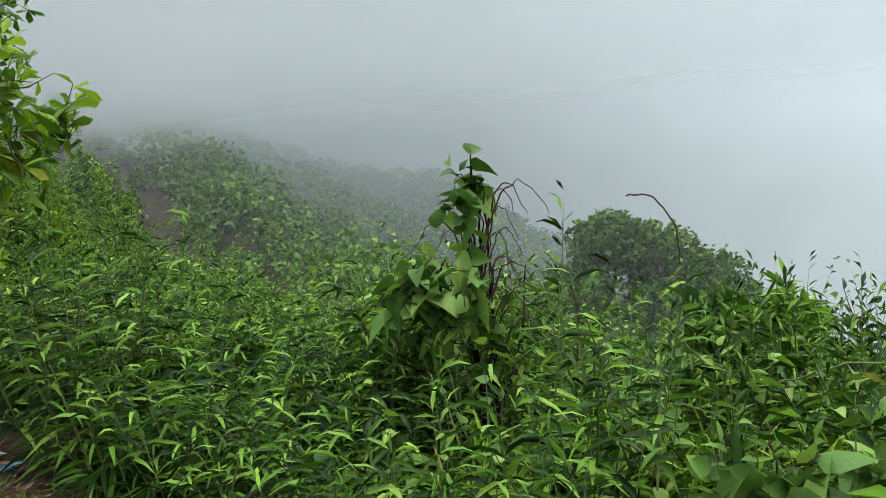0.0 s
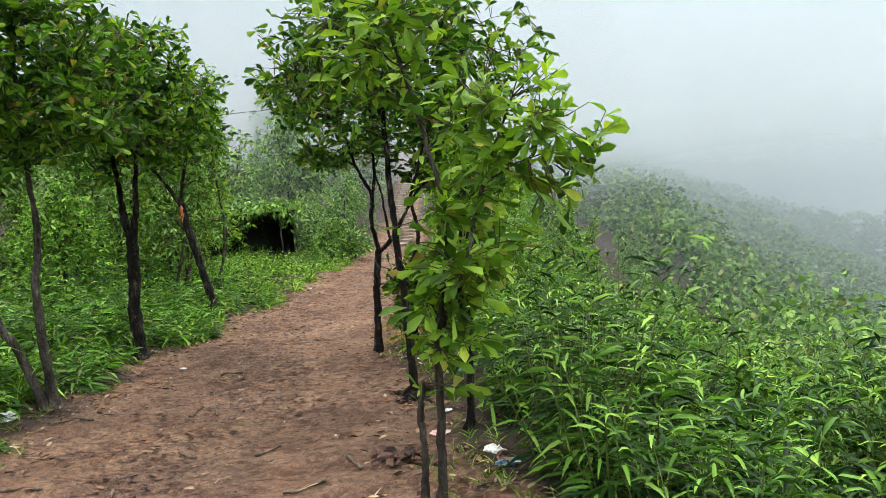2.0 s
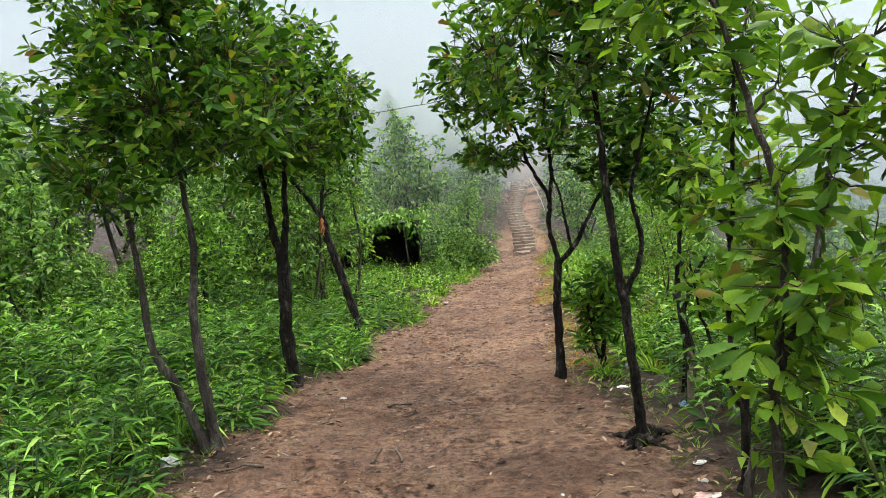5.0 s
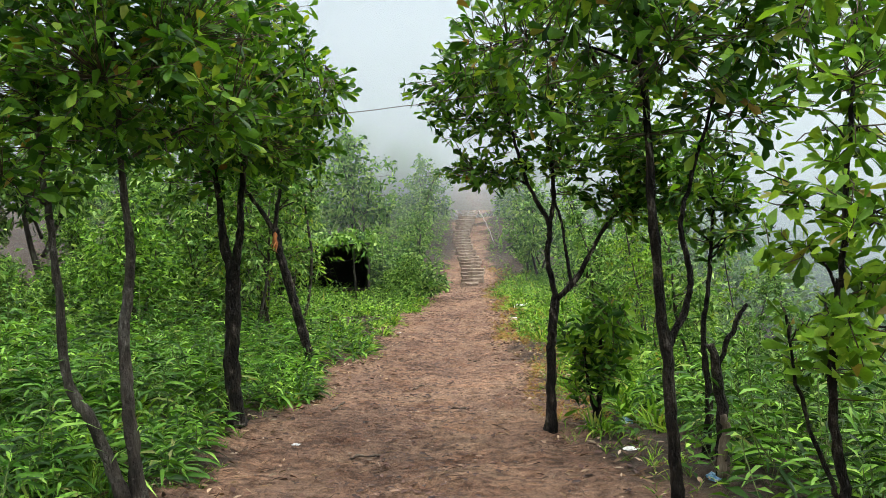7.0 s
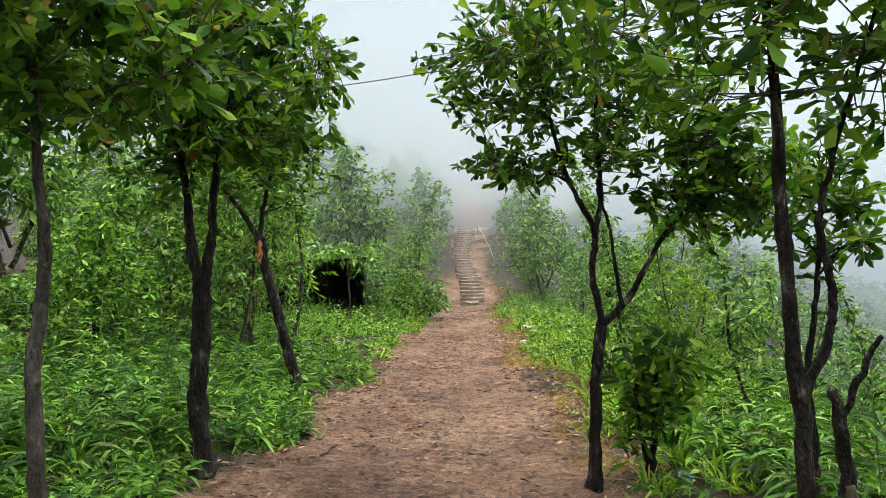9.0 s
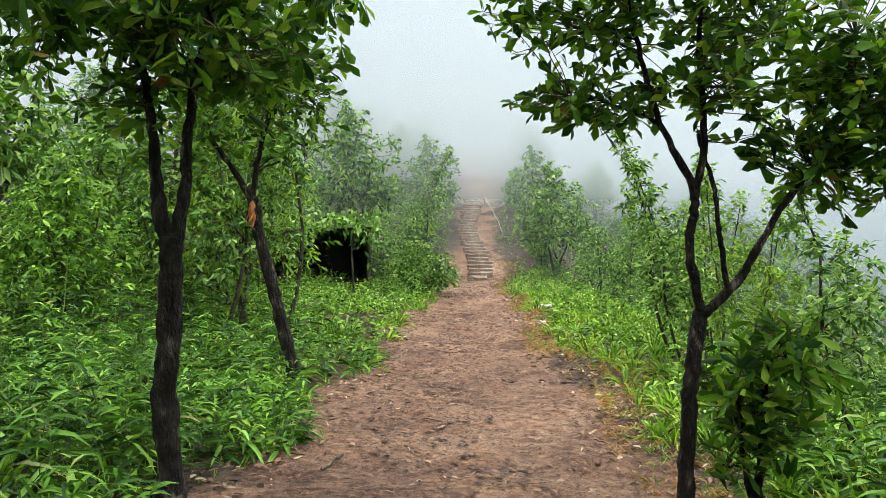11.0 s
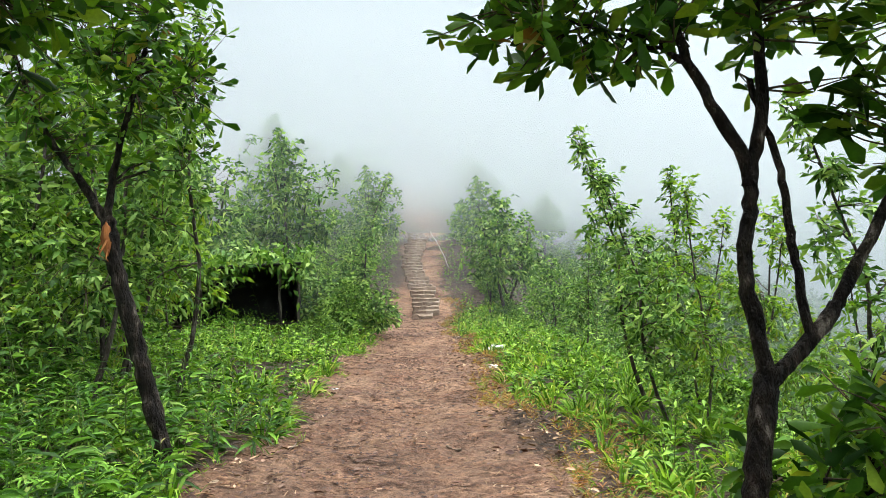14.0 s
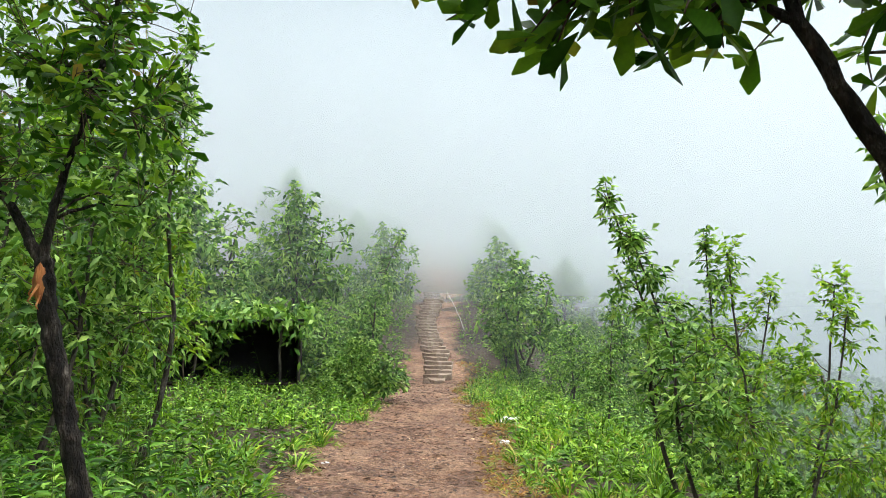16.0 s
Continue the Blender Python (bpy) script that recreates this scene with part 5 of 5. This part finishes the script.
# ---- sticks, posts and roots ----
def build_wood():
    root = tagged(new("wooden_post"), "short split weathered wooden post leaning in the weeds", "post")
    x, y = -4.85, 1.72
    root.location = (x, y, z_at(x, y) - 0.05)
    t = Tubes()
    t.add(curve_pts([local((0.02, 0, 0)), local((0.0, 0, 0.2)), local((-0.05, 0, 0.4)), local((-0.1, 0, 0.62))], 4, 0.005), [0.045, 0.044, 0.042, 0.042, 0.041, 0.04, 0.038, 0.037, 0.036, 0.035, 0.033, 0.03, 0.018], 9, 0.45)
    part_mesh("shaft", t.mesh("shaft", M_POST), root)
    spots = [(-3.07, 3.43, 0.26, 0.9), (-5.34, 4.4, 0.38, 2.2), (-5.2, 4.5, 0.3, 2.5), (-3.05, 3.85, 0.3, 2.6), (-4.07, 2.81, 0.22, 2.4), (-9.5, 9.3, 0.34, 2.0), (-6.3, 5.6, 0.25, 1.0), (-4.7, 2.6, 0.3, 0.4), (-6.6, 7.3, 0.2, 0.2),
             (-7.7, 8.0, 0.25, 1.7), (-3.9, 3.9, 0.2, 1.2), (-5.9, 3.6, 0.35, 0.8), (-7.6, 6.6, 0.3, 1.9), (-8.4, 10.1, 0.2, 2.8), (-4.4, 3.6, 0.16, 0.1)]
    for x, y, ln, a in spots:
        t = Tubes()
        dx, dy = math.cos(a) * ln / 2, math.sin(a) * ln / 2
        pts = [(x + dx * u, y + dy * u, z_at(x + dx * u, y + dy * u) + 0.018) for u in (-1, -0.35, 0.3, 1)]
        line = curve_pts([np.array(p) - np.array([x, y, 0]) for p in pts], 3, 0.004)
        t.add(line, [0.009 + 0.004 * math.sin(i) for i in range(len(line))], 6, 0.3)
        ob = tagged(new("stick", t.mesh("stick", M_POST)), "dry brown stick lying on the trodden earth", "stick", "sticks on the trail")
        ob.location = (x, y, 0)
    # roots at the foot of the dark tree
    x, y = -3.68, 5.36
    root = tagged(new("tree_roots"), "gnarled dark roots round a tree foot", "roots")
    root.location = (x, y, z_at(x, y))
    for k in range(9):
        a = k * 0.7 + rng.uniform(-0.2, 0.2)
        ln = rng.uniform(0.18, 0.42)
        t = Tubes()
        e = lambda u: (math.cos(a + 0.4 * u) * ln * u, math.sin(a + 0.4 * u) * ln * u, 0.1 * (1 - u) ** 2 - 0.02 + z_at(x + math.cos(a + 0.4 * u) * ln * u, y + math.sin(a + 0.4 * u) * ln * u) - z_at(x, y))
        t.add(curve_pts([e(0.1), e(0.4), e(0.7), e(1.0)], 3, 0.008), [0.035, 0.032, 0.03, 0.027, 0.024, 0.021, 0.018, 0.015, 0.011, 0.006], 6, 0.3)
        part_mesh("root", t.mesh("root", M_BARK), root)


build_wood()


# ---- litter ----
def litter(name, x, y, size, flat, mat, label, seed):
    bm = bmesh.new()
    bmesh.ops.create_icosphere(bm, subdivisions=3, radius=1.0)
    for v in bm.verts:
        n1 = noise.noise(v.co * 2.2 + Vector((seed, 0, 0)))
        n2 = noise.noise(v.co * 5.5 + Vector((0, seed, 0)))
        v.co *= 1 + 0.45 * n1 + 0.22 * n2
        v.co = Vector((v.co.x * size, v.co.y * size * 0.7, max(v.co.z * size * flat + (0.25 * size * flat * n2), -0.3 * size * flat)))
    me = bpy.data.meshes.new(name)
    bm.to_mesh(me)
    bm.free()
    me.materials.append(mat)
    ob = tagged(new(name, me), label, "litter", "litter beside the trail")
    ob.location = (x, y, z_at(x, y) + 0.25 * size * flat)
    ob.rotation_euler = (0, 0, seed)


def build_litter():
    bags = [("plastic_bag", -11.5, 16.6, 0.24, 0.4, M_WHITE, "crumpled white plastic bag in the verge grass"), ("plastic_bag", -10.6, 14.8, 0.1, 0.3, M_WHITE, "small white plastic scrap on dry grass"),
            ("wrapper", -2.17, 4.25, 0.07, 0.35, M_BLUE, "crumpled blue and white wrapper in the weeds"), ("plastic_bag", -2.35, 4.4, 0.08, 0.22, M_WHITE, "torn white plastic bag under weeds"),
            ("wrapper", -2.94, 4.65, 0.075, 0.18, M_PINK, "faded pinkish paper scrap on the earth"), ("paper_scrap", -3.05, 4.85, 0.035, 0.2, M_WHITE, "small white paper scrap on the earth"),
            ("paper_scrap", -3.15, 5.05, 0.042, 0.2, M_WHITE, "small white paper scrap on the earth"), ("wrapper", -4.61, 1.98, 0.08, 0.2, M_BLUE, "flattened blue and white packet beside the post"),
            ("plastic_bag", -6.4, 3.35, 0.07, 0.8, M_WHITE, "white plastic cup lying in the weeds"), ("wrapper", -5.75, 3.05, 0.09, 0.4, M_PINK, "faded reddish wrapper at the trail edge"),
            ("wrapper", -9.0, 7.35, 0.045, 0.4, M_BLUE, "small blue wrapper on the earth"), ("wrapper", -8.93, 7.62, 0.035, 0.4, M_BLUE, "small blue wrapper on the earth"),
            ("paper_scrap", -11.4, 12.0, 0.070, 0.12, M_WHITE, "flat white scrap at the trail edge"), ("paper_scrap", -7.0, 5.5, 0.035, 0.3, M_WHITE, "small white paper scrap on the earth"),
            ("wrapper", -4.95, 7.55, 0.07, 0.4, M_BLUE, "crumpled blue and white wrapper in the weeds"), ("paper_scrap", -4.5, 6.6, 0.063, 0.2, M_WHITE, "white scrap beside the dark tree"),
            ("wrapper", -3.75, 6.2, 0.06, 0.4, M_BLUE, "crumpled blue and white wrapper in the weeds"), ("paper_scrap", -7.7, 4.85, 0.035, 0.3, M_WHITE, "small white paper scrap on the earth"), ("paper_scrap", -3.72, 4.4, 0.014, 0.4, M_WHITE, "small white paper scrap on the earth")]
    for k, (n, x, y, sz, fl, m, lb) in enumerate(bags):
        litter(n, x, y, sz, fl, m, lb, 1.7 * k + 0.5)


build_litter()


M_ROT = leaf_material("rotting_leaf", [(0.0, (0.025, 0.014, 0.01)), (0.6, (0.085, 0.04, 0.027)), (0.9, (0.16, 0.08, 0.05)), (1.0, (0.3, 0.2, 0.13))], 0.05, 0.7, 0.3)


# ---- fallen leaves and crumbs of earth ----
def build_fallen():
    n = 9000
    s = rng.uniform(CUM[3], S_FOOT, n)
    h = np.interp(s, CUM, HALF)
    side = rng.choice([-1, 1], n)
    d = side * (h + rng.normal(0.0, 0.28, n))
    k = rng.random(n) < 0.1
    d[k] = rng.uniform(-1, 1, k.sum()) * h[k]
    x, y = place(s, d)
    a = rng.uniform(0, 6.28, n)
    b = np.stack([x, y, height(x, y) + 0.022], 1)
    w = np.stack([np.cos(a), np.sin(a), rng.uniform(-0.05, 0.3, n)], 1)
    ln = np.where(k, rng.uniform(0.012, 0.05, n), rng.uniform(0.025, 0.085, n))
    me = leaves("fallen_leaves", b, w, ln, ln * rng.uniform(0.15, 0.45, n), M_DRY, "oval", rng.uniform(-0.2, 0.25, n), 0.5, 0.8)
    q = rng.choice(n, 2600, replace=False)
    b2 = b[q] + np.stack([rng.normal(0, 0.1, 2600), rng.normal(0, 0.1, 2600), np.zeros(2600)], 1)
    b2[:, 2] = height(b2[:, 0], b2[:, 1]) + 0.018
    stuff("rotten_leaves", leaves("rotten_leaves", b2, w[q][:, [1, 0, 2]], ln[q] * 1.1, ln[q] * 0.5, M_ROT, "oval", 0.05, 0.4, 0.8), "dark rotting leaves along the trail edges", "leaves")
    stuff("fallen_leaves", me, "dry brown fallen leaves along the trail edges", "leaves")
    n = 70
    x, y = -2.8 + rng.normal(0, 0.13, n), 4.02 + rng.normal(0, 0.1, n)
    a = rng.uniform(0, 6.28, n)
    b = np.stack([x, y, height(x, y) + rng.uniform(0.01, 0.05, n)], 1)
    w = np.stack([np.cos(a), np.sin(a), rng.uniform(-0.1, 0.5, n)], 1)
    ln = rng.uniform(0.05, 0.11, n)
    stuff("leaf_heap", leaves("leaf_heap", b, w, ln, ln * 0.45, M_ROT, "oval", 0.1, 0.5, 0.6), "small heap of dark dead leaves", "leaves")
    # bark crumbs trodden into the middle of the trail
    n = 9000
    s = CUM[4] + (S_FOOT - CUM[4]) * rng.random(n) ** 1.3
    d = 0.2 * np.sin(s * 0.7) - 0.15 + rng.normal(0, 0.42, n)
    x, y = place(s, d)
    a = rng.uniform(0, 6.28, n)
    b = np.stack([x, y, height(x, y) + 0.015], 1)
    w = np.stack([np.cos(a), np.sin(a), rng.uniform(-0.02, 0.12, n)], 1)
    ln = 0.02 + 0.06 * rng.random(n) ** 2
    stuff("bark_crumbs", leaves("bark_crumbs", b, w, ln, ln * 0.42, M_ROT, "oval", 0.02, 0.4, 0.9), "dark reddish bark crumbs trodden into the trail", "debris")
    n = 700
    s = CUM[4] + (S_FOOT - CUM[4]) * rng.random(n) ** 1.4
    h = np.interp(s, CUM, HALF)
    x, y = place(s, h * np.clip(rng.normal(0, 0.55, n), -1.1, 1.1))
    a = rng.uniform(0, 6.28, n)
    b = np.stack([x, y, height(x, y) + 0.02], 1)
    ln = rng.uniform(0.04, 0.17, n)
    stuff("trail_twigs", leaves("trail_twigs", b, np.stack([np.cos(a), np.sin(a), rng.normal(0.02, 0.05, n)], 1), ln, 0.004 + 0.03 * ln, M_DRY, "blade", 0.03, 0.9, 0.9), "broken tan and brown twigs strewn over the trail", "twigs")
    # pebbles and clods
    n = 2200
    s = rng.uniform(CUM[4], S_FOOT, n)
    h = np.interp(s, CUM, HALF)
    d = rng.uniform(-1, 1, n) * h
    x, y = place(s, d)
    z = height(x, y) + 0.008
    r = 0.004 + 0.013 * rng.random(n) ** 4
    octa = np.array([(1, 0, 0), (0, 1, 0), (-1, 0, 0), (0, -1, 0), (0, 0, 0.7), (0, 0, -0.5)])
    v = (np.stack([x, y, z], 1)[:, None] + octa[None] * r[:, None, None] * rng.uniform(0.6, 1.3, (n, 6, 1))).reshape(-1, 3)
    tri = np.array([(0, 1, 4), (1, 2, 4), (2, 3, 4), (3, 0, 4), (1, 0, 5), (2, 1, 5), (3, 2, 5), (0, 3, 5)])
    f = (np.arange(n)[:, None, None] * 6 + tri[None]).reshape(-1, 3)
    me = leaf_mesh("pebbles", v, f, M_STONE)
    stuff("pebbles", me, "small brown pebbles and clods on the trail", "pebbles")


build_fallen()


# ---- plants in front of the viewpoint ----
def build_front_plants():
    tree("vine_shrub", (0.5, 3.95), [([(0, 0, 0), (0.02, 0, 0.4), (-0.02, 0, 0.8), (0.03, 0, 1.2), (0.06, 0, 1.5)], 0.022, 0.005), ([(0.05, 0, 0), (0.12, 0, 0.4), (0.06, 0, 0.9), (0.1, 0, 1.3)], 0.014, 0.004),
          ([(-0.05, 0, 0), (-0.15, 0, 0.4), (-0.2, 0, 0.8), (-0.12, 0, 1.05)], 0.014, 0.004), ([(0.0, 0, 0.1), (0.25, 0, 0.5), (0.34, 0, 0.95)], 0.01, 0.003), ([(0.0, 0, 0.2), (-0.25, 0, 0.5), (-0.42, 0, 0.62)], 0.009, 0.003)],
         [((-0.27, -0.1, 0.9), (0.28, 0.22, 0.22), 3), ((0.02, 0, 1.3), (0.12, 0.1, 0.28), 1.2), ((0.05, 0, 0.6), (0.32, 0.25, 0.28), 1.4)], 100, 3, 0.105, M_VINE,
         "dead shrub draped in broad-leaved green creeper", M_BARK, "heart", 10, 0.5, "shrub", "", 7, 0.85)
    tree("vine_shrub", (1.85, 4.5), [([(0, 0, 0), (0.02, 0, 0.4), (0.0, 0, 0.8), (-0.05, 0, 1.05)], 0.016, 0.004), ([(0.05, 0, 0), (0.15, 0, 0.4), (0.22, 0, 0.85)], 0.012, 0.004)],
         [((0.0, 0, 0.75), (0.25, 0.22, 0.25), 3), ((-0.1, 0, 0.45), (0.3, 0.25, 0.25), 1.5)], 75, 3, 0.14, M_VINE, "leafy green creeper mound over weed stems", M_STALK, "heart", 8, 0.5, "shrub", "", 7, 0.8)
    tree("weed_clump", (2.15, 4.4), [([(0, 0, 0), (0.03, 0, 0.5), (0.02, 0, 1.0)], 0.01, 0.003), ([(0.1, 0.1, 0), (0.14, 0, 0.5), (0.12, 0, 0.9)], 0.009, 0.003), ([(-0.1, 0.1, 0), (-0.12, 0, 0.4), (-0.14, 0, 0.75)], 0.009, 0.003)],
         [((0.02, 0, 0.85), (0.2, 0.2, 0.25), 2), ((0.1, 0, 0.5), (0.3, 0.25, 0.25), 2)], 60, 9, 0.13, M_MUG, "upright bright green feathery weed clump", M_STALK, "lance", 6, 0.15, "weeds", "", 7, 0.2)
    for x, y, sc in ((0.62, 4.1, 0.85), (0.15, 4.25, 1.05), (0.25, 4.15, 0.95), (0.05, 4.1, 0.9), (-0.55, 2.62, 0.42), (0.75, 3.0, 0.5), (1.5, 3.0, 0.45), (2.6, 3.3, 0.6), (-0.9, 4.6, 0.85), (0.1, 4.9, 0.95), (-1.9, 5.4, 0.85)):
        t = tree("weed_clump", (x, y), [([(0, 0, 0), (0.02, 0, 0.5 * sc), (0.02, 0, sc)], 0.007, 0.003), ([(0.05, 0.04, 0), (0.09, 0, 0.4 * sc), (0.1, 0, 0.85 * sc)], 0.006, 0.003)],
             [((0.03, 0, 0.75 * sc), (0.2, 0.2, 0.25 * sc), 2), ((0.03, 0, 0.4 * sc), (0.24, 0.24, 0.25 * sc), 1)], 46, 8, 0.095, M_MUG, "feathery bright green weed with upright stems", M_STALK, "lance", 4, 0.1, "weeds", "feathery weeds", 7, 0.22)
    # drooping dead twigs on the creeper shrub
    root = tagged(new("dead_shrub"), "brown dead shrub with drooping twigs among creeper", "shrub")
    root.location = (0.56, 3.98, z_at(0.56, 3.98))
    for k in range(30):
        t = Tubes()
        a = rng.uniform(-0.9, 0.9)
        z0 = rng.uniform(0.4, 1.35)
        r = rng.uniform(0.12, 0.34)
        e = np.array([math.cos(a) * r * (1 if k % 3 else -1), math.sin(a) * r, 0])
        line = curve_pts([(0.03 * math.sin(k), 0, z0 - 0.3), e * 0.4 + np.array([0, 0, z0]), e * 0.8 + np.array([0, 0, z0 + 0.05]), e * 1.15 + np.array([0, 0, z0 - 0.1])], 5, 0.006)
        t.add(line, [0.006 * (1 - 0.75 * i / (len(line) - 1)) for i in range(len(line))], 5, 0.5)
        part_mesh("twig", t.mesh("twig", M_TWIG), root)
    stem = Tubes()
    for k in range(2):
        stem.add(curve_pts([(0.04 * k - 0.04, 0.02 * k, 0), (0.03, 0.03 * k, 0.45), (0.04 - 0.03 * k, 0, 0.9), (0.03, 0, 1.4 - 0.12 * k)], 5, 0.01), [0.011 - 0.0006 * i for i in range(16)], 6, 0.4)
    part_mesh("stem", stem.mesh("stem", M_BARK), root)
    # withered plant on the bank
    tree("withered_plant", (-6.2, 1.85), [([(0, 0, 0), (0.02, 0, 0.4), (0.05, 0, 1.05)], 0.012, 0.005), ([(0.05, 0, 0), (0.15, 0, 0.4), (0.22, 0, 0.95)], 0.01, 0.004)],
         [((0.08, 0, 0.95), (0.2, 0.2, 0.2), 2)], 30, 5, 0.18, M_TAN, "withered tan plant with hanging dry leaves", M_TWIG, "lance", 5, 0.9, "plant", "", 7, 0.22)
    # broad-leaved plant close to the trail
    tree("broadleaf_plant", (1.4, 2.5), [([(0, 0, 0), (0.02, 0, 0.3), (0.06, 0, 0.62)], 0.009, 0.004), ([(0.05, 0, 0), (0.2, 0, 0.3), (0.3, 0, 0.5)], 0.008, 0.003), ([(0, 0, 0), (-0.15, 0, 0.25), (-0.22, 0, 0.42)], 0.008, 0.003)],
         [((0.05, 0, 0.58), (0.32, 0.22, 0.14), 3), ((0.1, 0, 0.38), (0.35, 0.25, 0.12), 1)], 26, 3, 0.15, M_VINE, "large pale green broad-leaved plant at the trail edge", M_STALK, "heart", 6, 0.35, "plant", "", 7, 0.62)
    # leafless twiggy shrub
    root = tagged(new("bare_shrub"), "nearly leafless brown twiggy shrub against the fog", "shrub")
    x, y = 2.62, 4.5
    root.location = (x, y, z_at(x, y))
    for k in range(7):
        t = Tubes()
        top = np.array([rng.uniform(-0.35, 0.45), rng.uniform(-0.2, 0.2), rng.uniform(0.75, 1.2)])
        line = curve_pts([(0, 0, 0), top * 0.5 + rng.normal(0, 0.06, 3), top], 5, 0.012)
        t.add(line, [0.008 * (1 - 0.8 * i / 10) for i in range(11)], 5)
        for q in range(5):
            i = int(rng.integers(4, 10))
            e = np.array(line[i]) + np.array([rng.uniform(-0.14, 0.14), rng.uniform(-0.1, 0.1), rng.uniform(0.06, 0.2)])
            t.add([line[i], (np.array(line[i]) + e) / 2 + rng.normal(0, 0.012, 3), e], [0.0035, 0.003, 0.0015], 4)
        part_mesh("branch", t.mesh("branch", M_TWIG), root)
    n = 60
    b = np.stack([rng.uniform(-0.3, 0.4, n), rng.uniform(-0.15, 0.15, n), rng.uniform(0.3, 0.8, n)], 1)
    tagged(part_mesh("foliage", leaves("foliage", b, rng.normal(0, 1, (n, 3)), 0.06, 0.025, M_YOUNG, "oval", 0.4, 0.3, 0.4), root), kind="stuff")
    # creeper stems arching over the weeds
    for pts, r, m in (([(1.25, 3.6, 0.72), (1.28, 3.5, 0.78), (1.36, 3.5, 0.72), (1.5, 3.5, 0.58), (1.68, 3.45, 0.5), (1.85, 3.4, 0.55), (2.1, 3.3, 0.62), (2.45, 3.1, 0.5), (2.6, 3.0, 0.2)], 0.0045, M_STALK),
                      ([(1.62, 4.4, 0.85), (1.6, 4.4, 1.05), (1.5, 4.4, 1.22), (1.35, 4.4, 1.24)], 0.005, M_TWIG), ([(1.0, 3.9, -0.05), (0.97, 3.9, 0.3), (1.0, 3.9, 0.7), (0.98, 3.9, 0.9)], 0.006, M_TWIG)):
        t = Tubes()
        line = curve_pts(pts, 5, 0.004)
        t.add(line, [r] * len(line), 6)
        tagged(new("creeper_stem", t.mesh("creeper_stem", m)), "thin arching creeper stem over the weeds", "creeper")


build_front_plants()
